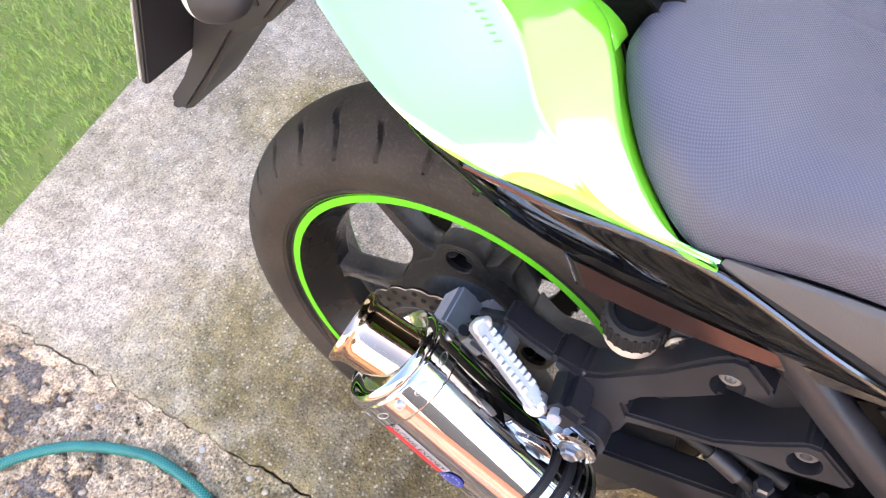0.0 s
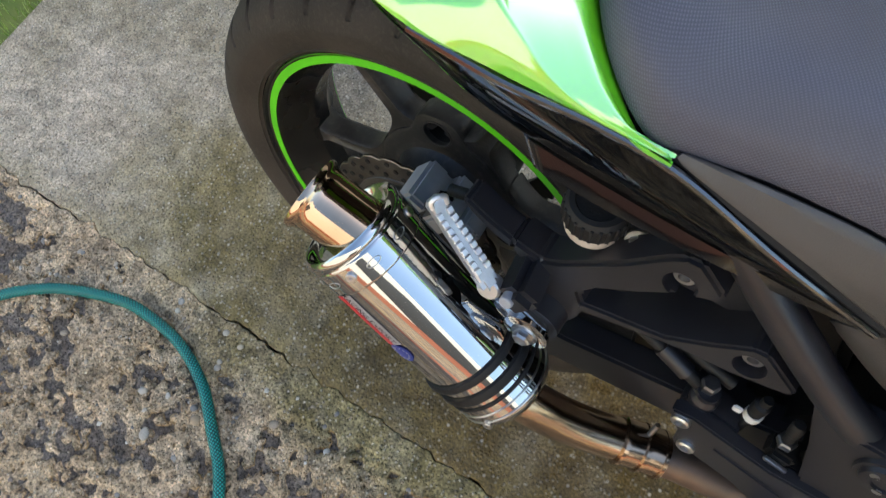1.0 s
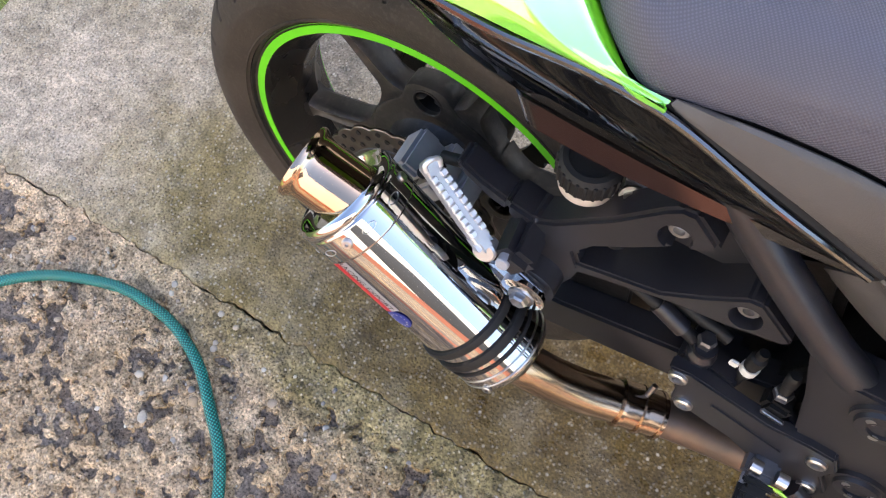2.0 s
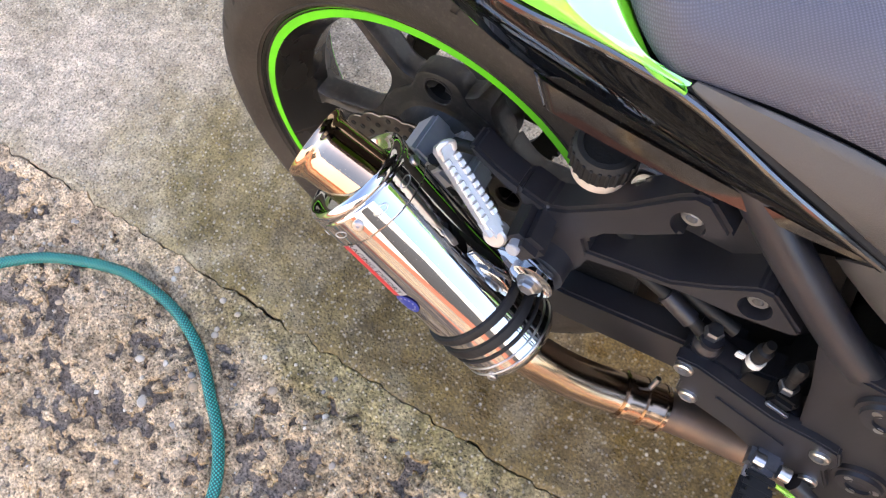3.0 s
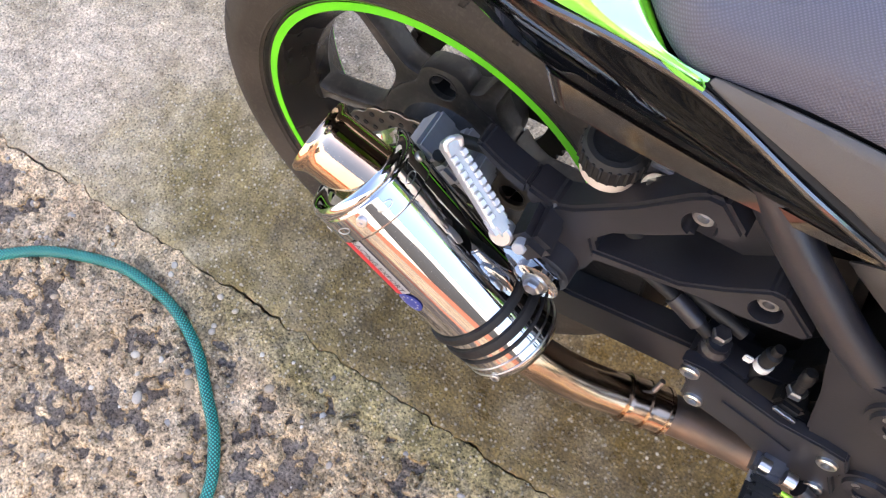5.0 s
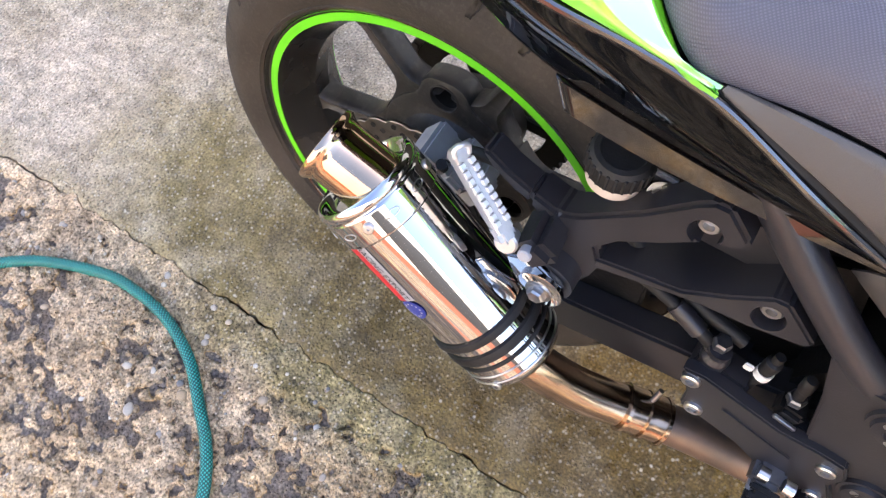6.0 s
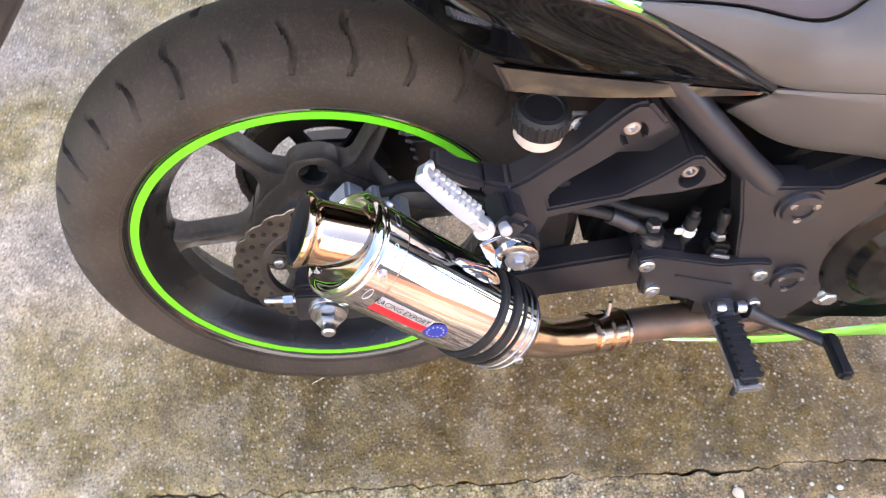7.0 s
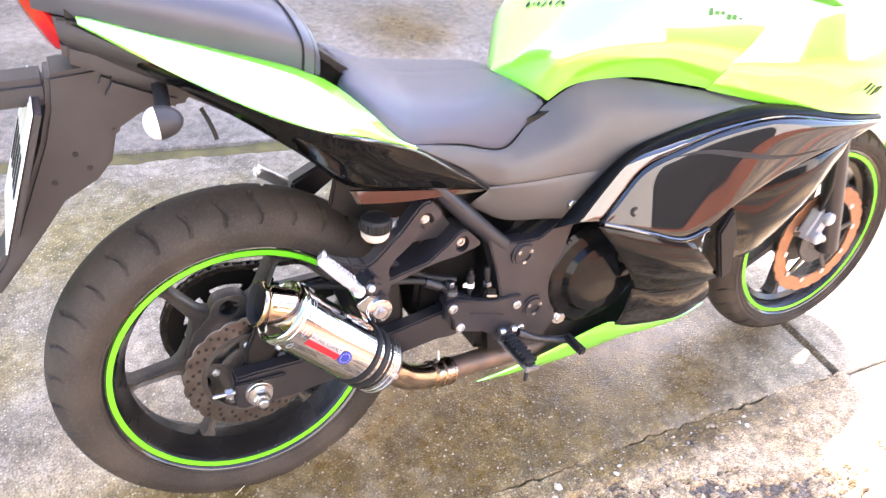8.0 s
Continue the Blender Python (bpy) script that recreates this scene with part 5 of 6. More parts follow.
part("outlet_hose", tube([(0.205, -0.122, 0.236), (0.212, -0.122, 0.215), (0.235, -0.12, 0.19), (0.30, -0.118, 0.15), (0.355, -0.122, 0.135)], 0.0065, 12, 30), M_RUBBER, res)

# ---- engine mass ----
part("engine", plate([(0.42, -0.06), (0.40, 0.08), (0.46, 0.22), (0.60, 0.30), (0.86, 0.30), (0.96, 0.15), (0.93, -0.03), (0.70, -0.085)], -0.128, 0.128, 0.02), M_ENGINE, bike, "black engine block")
part("airbox", plate([(0.24, 0.31), (0.30, 0.40), (0.55, 0.45), (0.80, 0.42), (0.80, 0.26), (0.46, 0.25), (0.34, 0.26)], -0.105, 0.105, 0.02), M_ENGINE, bike)
part("shock_linkage", plate([(0.30, 0.02), (0.31, 0.20), (0.40, 0.24), (0.44, 0.10), (0.42, 0.0)], -0.075, 0.075, 0.01), M_ENGINE, bike)
cover = part("clutch_cover", lathe([(0, 0.112), (0.022, 0.110), (0.030, 0.100), (0.034, 0.078), (0.044, 0.070), (0.048, 0.05), (0.050, 0.001)], (0.640, -0.125, 0.105), (0, -1, 0), 48), M_CLUTCH, bike, "glossy black clutch cover")
for k in range(9):
    a = 2 * math.pi * k / 9 + 0.2
    part("cover_screw", bolt((0.640 + 0.106 * math.cos(a), -0.146, 0.105 + 0.106 * math.sin(a)), (0, -1, 0), 0.0062, 0.006, False, 0.003), M_ENGINE, cover)
part("oil_cap", lathe([(0, 0.020), (0.012, 0.019), (0.014, 0.016)], (0.690, -0.165, 0.150), (0, -1, 0), 20), M_RUBBER, cover)
part("oil_plug", bolt((0.575, -0.150, 0.020), (0, -1, 0), 0.011, 0.008, True), M_BOLT, bike)

# ---- bodywork ----
def both(name, label, material, rails, nu=44, nv=12, thick=0.003, far=True, ease=0):
    ob = part(name, loft(rails, nu, nv, thick, ease=ease), material, bike, label)
    if far:
        part(name, loft(rails, nu, nv, thick, True, ease=ease), material, bike)
    return ob


COWL_BASE = [
    [(-0.178, -0.080, 0.602), (-0.055, -0.094, 0.567), (0.080, -0.090, 0.527), (0.128, -0.082, 0.503), (0.150, -0.106, 0.492), (0.180, -0.150, 0.469), (0.218, -0.1715, 0.433), (0.241, -0.1690, 0.4175)],
    [(-0.180, -0.092, 0.600), (-0.075, -0.132, 0.562), (0.030, -0.170, 0.528), (0.085, -0.182, 0.510), (0.125, -0.180, 0.495), (0.167, -0.178, 0.474), (0.205, -0.178, 0.447), (0.241, -0.1700, 0.4165)],
    [(-0.178, -0.092, 0.594), (-0.090, -0.130, 0.546), (-0.005, -0.176, 0.508), (0.050, -0.203, 0.488), (0.100, -0.211, 0.470), (0.145, -0.201, 0.455), (0.190, -0.185, 0.436), (0.241, -0.1700, 0.4155)],
]
M_MARK = mat("pale green mark", (0.22, 0.55, 0.15), (0.18, 0.50, 0.13), 30, 0.35, coat=0.6)
inner, lower = COWL_BASE[0], COWL_BASE[2]
ridge = [(-0.178, -0.086, 0.602), (-0.060, -0.108, 0.568), (0.060, -0.128, 0.530), (0.101, -0.147, 0.513), (0.131, -0.183, 0.496), (0.155, -0.1915, 0.476), (0.185, -0.188, 0.447), (0.241, -0.1700, 0.4162)]


def between(p, q, f, dz=0.0, dy=0.0):
    return (p[0] + (q[0] - p[0]) * f, p[1] + (q[1] - p[1]) * f + dy, p[2] + (q[2] - p[2]) * f + dz)


# from the rolled edge beside the seat over the crease to the lower edge
FADE = (0.3, 0.6, 0.8, 1.0, 1.0, 1.0, 0.7, 0.2)
WIDE = (0.10, 0.25, 0.22, 0.15, 0.17, 0.27, 0.30, 0.30)
COWL = [
    [(p[0] + 0.0035 * f, p[1] + 0.0045 * f, p[2] - 0.019 * f) for p, f in zip(inner, FADE)],
    [between(p, q, w * 0.35, -0.0085 * f) for p, q, f, w in zip(inner, ridge, FADE, WIDE)],
    [between(p, q, w, 0.001 * f) for p, q, f, w in zip(inner, ridge, FADE, WIDE)],
    [between(p, q, 0.55, 0.001 * f) for p, q, f in zip(inner, ridge, FADE)],
    [between(p, q, 0.90) for p, q in zip(inner, ridge)],
    ridge,
    [between(p, q, 0.14, 0.0, -0.0008 * f) for p, q, f in zip(ridge, lower, FADE)],
    [between(p, q, 0.5, 0.0, -0.002 * f) for p, q, f in zip(ridge, lower, FADE)],
    lower,
]
cowl = both("tail_cowl", "lime green tail side cowl", M_GREEN, COWL, 72, 56, ease=4)
both("cowl_corner", "", M_GREEN, [
    [(0.085, -0.094, 0.516), (0.118, -0.072, 0.505), (0.134, -0.040, 0.499)],
    [(0.118, -0.100, 0.506), (0.135, -0.074, 0.500), (0.146, -0.042, 0.495)],
    [(0.146, -0.104, 0.488), (0.148, -0.078, 0.487), (0.157, -0.045, 0.485)],
], 12, 8)
for k in range(7):
    part("mark", patch(COWL, 0.32 + 0.018 * k, 0.3235 + 0.018 * k, 0.735 + 0.005 * (k % 2), 0.76, 2, 2, 0.0008, -0.006), M_MARK, cowl)
both("tail_lower_panel", "gloss black lower tail panel", M_PANEL, [
    [(-0.12, -0.108, 0.556), (-0.03, -0.158, 0.517), (0.05, -0.2015, 0.4855), (0.10, -0.2085, 0.4675), (0.15, -0.1985, 0.451), (0.20, -0.181, 0.431), (0.25, -0.1685, 0.4075), (0.32, -0.156, 0.3615), (0.392, -0.138, 0.3135)],
    [(-0.12, -0.109, 0.548), (-0.03, -0.154, 0.506), (0.04, -0.190, 0.470), (0.085, -0.197, 0.448), (0.13, -0.190, 0.422), (0.175, -0.176, 0.397), (0.235, -0.166, 0.376), (0.315, -0.154, 0.346), (0.3915, -0.138, 0.3128)],
    [(-0.12, -0.105, 0.540), (-0.03, -0.143, 0.492), (0.03, -0.168, 0.452), (0.07, -0.176, 0.425), (0.11, -0.168, 0.388), (0.148, -0.152, 0.353), (0.22, -0.151, 0.342), (0.31, -0.146, 0.328), (0.391, -0.1375, 0.3122)],
], 64, 18, 0.004, ease=25)
both("tail_facet", "gloss black lower facet of the tail panel", M_BLACK, [
    [(0.1455, -0.1515, 0.3525), (0.22, -0.1505, 0.3412), (0.31, -0.1455, 0.3272), (0.390, -0.137, 0.3118)],
    [(0.158, -0.1549, 0.3285), (0.224, -0.1536, 0.3206), (0.303, -0.1481, 0.3160), (0.388, -0.1375, 0.3092)],
], 40, 18, 0.004, ease=3)
both("tail_fold", "gloss black inner fold of the tail panel", M_PANEL, [
    [(0.158, -0.1541, 0.3277), (0.224, -0.1528, 0.3198), (0.303, -0.1473, 0.3152), (0.388, -0.1368, 0.3084)],
    [(0.162, -0.112, 0.324), (0.224, -0.116, 0.317), (0.303, -0.120, 0.313), (0.387, -0.129, 0.308)],
], 40, 4, 0.003)
for s in (1, -1):
    part("panel_bead", tube([(x, y * s, z) for x, y, z in ((0.10, -0.2075, 0.4660), (0.15, -0.1990, 0.4495), (0.20, -0.1815, 0.4295), (0.25, -0.1690, 0.4060), (0.32, -0.1565, 0.3600), (0.390, -0.1385, 0.3135))], 0.0030, 10, 40), M_BEAD, bike, "rolled gloss edge of the tail panel")
    part("seam_seal", tube([(x, y * s, z) for x, y, z in ((0.232, -0.1585, 0.4115), (0.258, -0.1590, 0.4015), (0.285, -0.1555, 0.3845), (0.325, -0.1475, 0.3590), (0.394, -0.1315, 0.3135))], 0.0062, 8, 30), M_RUBBER, bike, "dark seam between tail panel and side cover")
side = both("side_cover", "matt grey plastic side cover", M_GREY, [
    [(0.2445, -0.1645, 0.4185), (0.33, -0.145, 0.399), (0.422, -0.125, 0.373), (0.47, -0.108, 0.400), (0.517, -0.094, 0.433), (0.575, -0.117, 0.475), (0.66, -0.135, 0.475), (0.75, -0.148, 0.461), (0.86, -0.162, 0.440), (0.965, -0.178, 0.413)],
    [(0.2430, -0.1675, 0.4160), (0.33, -0.153, 0.377), (0.41, -0.138, 0.345), (0.475, -0.142, 0.362), (0.53, -0.150, 0.385), (0.60, -0.160, 0.412), (0.67, -0.172, 0.428), (0.75, -0.180, 0.432), (0.86, -0.188, 0.430), (0.968, -0.192, 0.411)],
    [(0.2465, -0.168, 0.4125), (0.3345, -0.154, 0.3625), (0.397, -0.1385, 0.3185), (0.47, -0.153, 0.322), (0.54, -0.165, 0.330), (0.613, -0.175, 0.336), (0.66, -0.185, 0.370), (0.73, -0.193, 0.397), (0.85, -0.199, 0.416), (0.97, -0.2, 0.409)],
], 70, 14)
both("side_cover_lower", "matt grey lower side cover", M_GREY, [
    [(0.391, -0.136, 0.312), (0.47, -0.151, 0.319), (0.54, -0.163, 0.327), (0.613, -0.173, 0.333)],
    [(0.395, -0.134, 0.304), (0.46, -0.149, 0.296), (0.53, -0.163, 0.294), (0.605, -0.176, 0.310)],
    [(0.378, -0.127, 0.288), (0.440, -0.141, 0.268), (0.52, -0.157, 0.262), (0.594, -0.175, 0.278)],
    [(0.371, -0.120, 0.274), (0.435, -0.131, 0.243), (0.52, -0.145, 0.237), (0.585, -0.168, 0.240)],
], 30, 16)
part("cover_screw", bolt((0.547, -0.166, 0.273), (0.05, -1, 0.1), 0.0085, 0.006, False, 0.004), M_BOLT, bike)

LIP = [(0.537, -0.209, 0.261), (0.579, -0.209, 0.317), (0.623, -0.210, 0.364), (0.70, -0.214, 0.385), (0.80, -0.220, 0.407), (0.939, -0.226, 0.4165), (1.137, -0.218, 0.384), (1.30, -0.184, 0.359)]
both("fairing_trim", "satin black trim along the fairing edge", M_TRIM, [
    [(0.507, -0.176, 0.238), (0.556, -0.179, 0.298), (0.622, -0.183, 0.364), (0.69, -0.190, 0.394), (0.81, -0.196, 0.423), (0.93, -0.200, 0.432), (1.15, -0.203, 0.398), (1.31, -0.172, 0.366)],
    [(0.523, -0.195, 0.252), (0.568, -0.198, 0.310), (0.621, -0.200, 0.366), (0.695, -0.205, 0.392), (0.805, -0.211, 0.417), (0.934, -0.216, 0.426), (1.14, -0.212, 0.392), (1.305, -0.179, 0.363)],
    LIP,
], 60, 10, 0.003)
FAIR_TOP = [(0.570, -0.222, 0.263), (0.606, -0.221, 0.309), (0.643, -0.220, 0.352), (0.71, -0.222, 0.376), (0.80, -0.225, 0.401), (0.939, -0.228, 0.412), (1.137, -0.220, 0.381), (1.30, -0.185, 0.357)]
FAIR_LOW = [(0.572, -0.228, 0.262), (0.612, -0.243, 0.254), (0.660, -0.255, 0.240), (0.728, -0.263, 0.221), (0.785, -0.262, 0.232), (0.86, -0.255, 0.272), (1.03, -0.233, 0.318), (1.20, -0.208, 0.338)]
FAIR = [FAIR_TOP, [tuple(p * 0.89 + q * 0.11 - (0.006 if i == 1 else 0.0) for i, (p, q) in enumerate(zip(u, v))) for u, v in zip(FAIR_TOP, FAIR_LOW)],
        [tuple(p * 0.45 + q * 0.55 - (0.003 if i == 1 else 0.0) for i, (p, q) in enumerate(zip(u, v))) for u, v in zip(FAIR_TOP, FAIR_LOW)], FAIR_LOW]
fair = both("mid_fairing", "gloss black mid fairing", M_BLACK, FAIR, 60, 24, 0.004, ease=6)
for sgn in (1, -1):
    part("fairing_lip", loft([LIP, FAIR_TOP], 60, 5, 0.003, sgn < 0), M_BEAD, bike, "wide bevelled gloss lip of the fairing")
    part("fairing_lip", tube([(x, (y - 0.001) * sgn, z - 0.001) for x, y, z in FAIR_LOW[:5]], 0.0042, 10, 40), M_BEAD, bike)
    part("fairing_fin", plate([(0.842, 0.262), (0.818, 0.214), (0.856, 0.106), (0.880, 0.118), (0.868, 0.205)], *sorted((-0.262 * sgn, -0.246 * sgn)), 0.004), M_ENGINE, bike, "dark fin behind the fairing opening")
# dark film laid on the panel to paint the shade in its groove
groove_shade_bm = bmesh.new()
grid(groove_shade_bm, [[surface(FAIR, 0.30 + 0.62 * k / 30, 0.07 + 0.80 * k / 30 + w * math.sin(math.pi * (k + 1) / 32), 0.0006) for w in (-0.022, 0.0, 0.022)] for k in range(31)])
part("groove_shade", groove_shade_bm, M_RUBBER, fair, "dark film strip for the shade of a groove")
both("lower_fairing", "gloss black lower fairing", M_LOWER, [
    [(0.564, -0.226, 0.255), (0.620, -0.243, 0.243), (0.685, -0.257, 0.228), (0.738, -0.263, 0.213), (0.762, -0.262, 0.205)],
    [(0.600, -0.236, 0.213), (0.655, -0.252, 0.199), (0.715, -0.264, 0.183), (0.770, -0.268, 0.173), (0.800, -0.264, 0.169)],
    [(0.640, -0.232, 0.162), (0.692, -0.246, 0.149), (0.750, -0.256, 0.139), (0.805, -0.260, 0.135), (0.836, -0.257, 0.134)],
    [(0.682, -0.214, 0.110), (0.730, -0.226, 0.100), (0.785, -0.236, 0.096), (0.840, -0.242, 0.097), (0.870, -0.241, 0.099)],
    [(0.700, -0.198, 0.082), (0.740, -0.202, 0.070), (0.790, -0.206, 0.064), (0.848, -0.210, 0.066), (0.882, -0.210, 0.070)],
], 40, 20, 0.004)
both("nose_duct", "gloss black front duct of the fairing", M_LOWER, [
    [(0.868, -0.205, 0.266), (0.98, -0.222, 0.296), (1.10, -0.218, 0.318), (1.212, -0.190, 0.326)],
    [(0.878, -0.208, 0.235), (0.985, -0.228, 0.255), (1.10, -0.224, 0.285), (1.208, -0.190, 0.305)],
    [(0.905, -0.205, 0.165), (0.99, -0.222, 0.175), (1.095, -0.216, 0.215), (1.20, -0.183, 0.265)],
    [(0.926, -0.195, 0.100), (0.994, -0.200, 0.102), (1.086, -0.195, 0.158), (1.187, -0.172, 0.232)],
], 34, 18, 0.004)
both("belly_upper", "gloss black belly panel", M_LOWER, [
    [(0.700, -0.198, 0.082), (0.730, -0.200, 0.072), (0.765, -0.197, 0.058), (0.84, -0.194, 0.050), (0.91, -0.188, 0.060)],
    [(0.698, -0.192, 0.03), (0.735, -0.192, 0.025), (0.78, -0.190, 0.01), (0.86, -0.188, 0.0), (0.94, -0.178, 0.01)],
    [(0.692, -0.180, -0.014), (0.735, -0.180, -0.024), (0.80, -0.178, -0.034), (0.88, -0.172, -0.042), (0.97, -0.150, -0.035)],
], 34, 12, 0.004)
both("belly_pan", "lime green belly pan with pointed tail", M_GREEN, [
    [(0.432, -0.114, -0.127), (0.55, -0.150, -0.068), (0.670, -0.178, -0.006), (0.72, -0.181, -0.022), (0.80, -0.179, -0.034), (0.88, -0.173, -0.042), (0.96, -0.155, -0.04)],
    [(0.433, -0.112, -0.129), (0.55, -0.144, -0.090), (0.655, -0.161, -0.050), (0.72, -0.163, -0.058), (0.81, -0.160, -0.064), (0.89, -0.155, -0.062), (0.96, -0.145, -0.05)],
    [(0.432, -0.107, -0.133), (0.55, -0.127, -0.118), (0.65, -0.130, -0.110), (0.75, -0.126, -0.102), (0.83, -0.123, -0.090), (0.90, -0.128, -0.076), (0.96, -0.135, -0.06)],
], 44, 12, 0.004)
part("fairing_screw", bolt((0.625, -0.2365, 0.280), (0.15, -1, 0.1), 0.009, 0.004, False, 0.004), M_RUBBER, bike)

TANK = [
    [(0.518, -0.093, 0.436), (0.56, -0.114, 0.469), (0.66, -0.136, 0.478), (0.75, -0.149, 0.464), (0.83, -0.161, 0.449), (0.91, -0.180, 0.436)],
    [(0.497, -0.076, 0.448), (0.538, -0.128, 0.528), (0.65, -0.172, 0.548), (0.74, -0.178, 0.548), (0.83, -0.184, 0.532), (0.92, -0.198, 0.515)],
    [(0.472, -0.040, 0.460), (0.522, -0.075, 0.562), (0.63, -0.120, 0.640), (0.735, -0.125, 0.652), (0.83, -0.142, 0.632), (0.94, -0.165, 0.605)],
    [(0.456, 0.0, 0.466), (0.515, 0.0, 0.580), (0.62, 0.0, 0.665), (0.735, 0.0, 0.68), (0.83, 0.0, 0.665), (0.94, 0.0, 0.64)],
]
M_DEEP = mat("deep green mark", (0.012, 0.10, 0.012), (0.02, 0.13, 0.02), 30, 0.35)
tank = both("fuel_tank", "lime green fuel tank", M_GREEN, TANK, 48, 24, 0.004, ease=4)
for k in range(6):
    part("mark", patch(TANK, 0.645 + 0.027 * k, 0.663 + 0.027 * k, 0.455 + 0.008 * (k % 3), 0.490 - 0.006 * (k % 2), 2, 2, 0.0012, 0.008), M_DEEP, tank)
for k, (low, high, wide) in enumerate(((-0.004, 0.012, 0.026), (0.001, 0.011, 0.014), (0.0, 0.010, 0.022), (-0.006, 0.012, 0.012), (0.001, 0.010, 0.020), (0.0, 0.017, 0.012), (0.002, 0.010, 0.024))):
    part("mark", patch(TANK, 0.186 + 0.0085 * k + low, 0.186 + 0.0085 * k + high, 0.95 - 0.036 * k, 0.95 - 0.036 * k + wide, 2, 2, 0.0012, 0.005), M_DECAL, tank)
UPPER = [
    [(0.805, -0.162, 0.452), (0.96, -0.200, 0.422), (1.15, -0.218, 0.395), (1.34, -0.170, 0.366), (1.48, -0.09, 0.36)],
    [(0.83, -0.185, 0.51), (1.0, -0.225, 0.50), (1.18, -0.225, 0.48), (1.36, -0.165, 0.45), (1.50, -0.08, 0.42)],
    [(0.885, -0.180, 0.585), (1.02, -0.215, 0.60), (1.2, -0.20, 0.60), (1.36, -0.13, 0.56), (1.48, -0.05, 0.50)],
]
upper = both("upper_fairing", "lime green upper fairing", M_GREEN, UPPER, 44, 16, 0.004)
for k, (u, v0, v1) in enumerate(((0.40, 0.12, 0.36), (0.418, 0.10, 0.32), (0.436, 0.14, 0.36), (0.456, 0.16, 0.28), (0.478, 0.12, 0.27), (0.50, 0.10, 0.26), (0.52, 0.13, 0.26))):
    part("mark", patch(UPPER, u, u + 0.009 + 0.003 * (k % 2), v0 + 0.13, v0 + 0.13 + (v1 - v0) * 0.7, 2, 3, 0.0008, 0.012), M_MARK if k < 3 else M_RUBBER, upper)

# seats
seat_rails = [
    [(0.159, -0.048, 0.488), (0.149, -0.099, 0.485), (0.179, -0.151, 0.462), (0.220, -0.170, 0.426), (0.25, -0.162, 0.416), (0.29, -0.151, 0.409), (0.34, -0.142, 0.399), (0.42, -0.124, 0.376), (0.47, -0.108, 0.402), (0.512, -0.092, 0.432)],
    [(0.164, -0.044, 0.504), (0.158, -0.096, 0.502), (0.186, -0.138, 0.483), (0.224, -0.156, 0.455), (0.252, -0.149, 0.446), (0.29, -0.141, 0.441), (0.34, -0.133, 0.436), (0.415, -0.116, 0.426), (0.465, -0.100, 0.432), (0.507, -0.082, 0.442)],
    [(0.163, -0.034, 0.516), (0.180, -0.070, 0.509), (0.205, -0.096, 0.495), (0.235, -0.108, 0.479), (0.26, -0.108, 0.470), (0.30, -0.104, 0.466), (0.34, -0.100, 0.463), (0.41, -0.088, 0.461), (0.455, -0.070, 0.462), (0.485, -0.050, 0.456)],
    [(0.165, 0.0, 0.519), (0.185, 0.0, 0.513), (0.210, 0.0, 0.501), (0.24, 0.0, 0.488), (0.265, 0.0, 0.480), (0.30, 0.0, 0.475), (0.34, 0.0, 0.473), (0.40, 0.0, 0.472), (0.44, 0.0, 0.470), (0.462, 0.0, 0.462)],
]
rs = both("rider_seat", "dark grey textured vinyl rider seat", M_SEAT, seat_rails, 60, 24, 0.01)
both("tail_inner", "dark inner edge between cowl and seat", M_ENGINE, [
    [(x + 0.004, y + 0.004, z - 0.024) for x, y, z in COWL_BASE[0]],
    [(x + 0.008, y * 0.62, z - 0.028) for x, y, z in COWL_BASE[0]],
], 40, 4, 0.004)
both("seat_skirt", "dark plastic edge under the rider seat", M_ENGINE, [
    [(0.16, -0.095, 0.490), (0.19, -0.145, 0.462), (0.225, -0.163, 0.428), (0.25, -0.160, 0.414), (0.33, -0.140, 0.398), (0.42, -0.121, 0.374), (0.47, -0.104, 0.400), (0.512, -0.088, 0.432)],
    [(0.17, -0.085, 0.455), (0.20, -0.130, 0.430), (0.23, -0.145, 0.400), (0.26, -0.145, 0.385), (0.33, -0.128, 0.370), (0.42, -0.110, 0.350), (0.47, -0.095, 0.370), (0.512, -0.080, 0.400)],
], 40, 5, 0.004)
pil_rails = [
    [(-0.225, -0.060, 0.606), (-0.11, -0.092, 0.574), (-0.02, -0.098, 0.549), (0.085, -0.100, 0.520), (0.124, -0.092, 0.508)],
    [(-0.225, -0.066, 0.634), (-0.11, -0.104, 0.618), (-0.02, -0.112, 0.596), (0.080, -0.112, 0.568), (0.120, -0.100, 0.545)],
    [(-0.220, -0.045, 0.650), (-0.11, -0.075, 0.645), (-0.02, -0.080, 0.630), (0.065, -0.078, 0.605), (0.115, -0.072, 0.572)],
    [(-0.215, 0.0, 0.655), (-0.11, 0.0, 0.652), (-0.02, 0.0, 0.640), (0.055, 0.0, 0.618), (0.108, 0.0, 0.585)],
]
pillion = both("passenger_seat", "dark grey vinyl passenger seat", M_VINYL, pil_rails, 40, 24, 0.01)
part("strap", patch(pil_rails, 0.80, 0.90, 0.02, 1.0, 6, 20, 0.0030), M_VINYL, pillion, "dark grey strap across the seat")
for u in (0.795, 0.905):
    part("strap_edge", tube([tuple(surface(pil_rails, u, v / 12, 0.0016)) for v in range(13)], 0.0016, 8, 30), M_RUBBER, pillion)
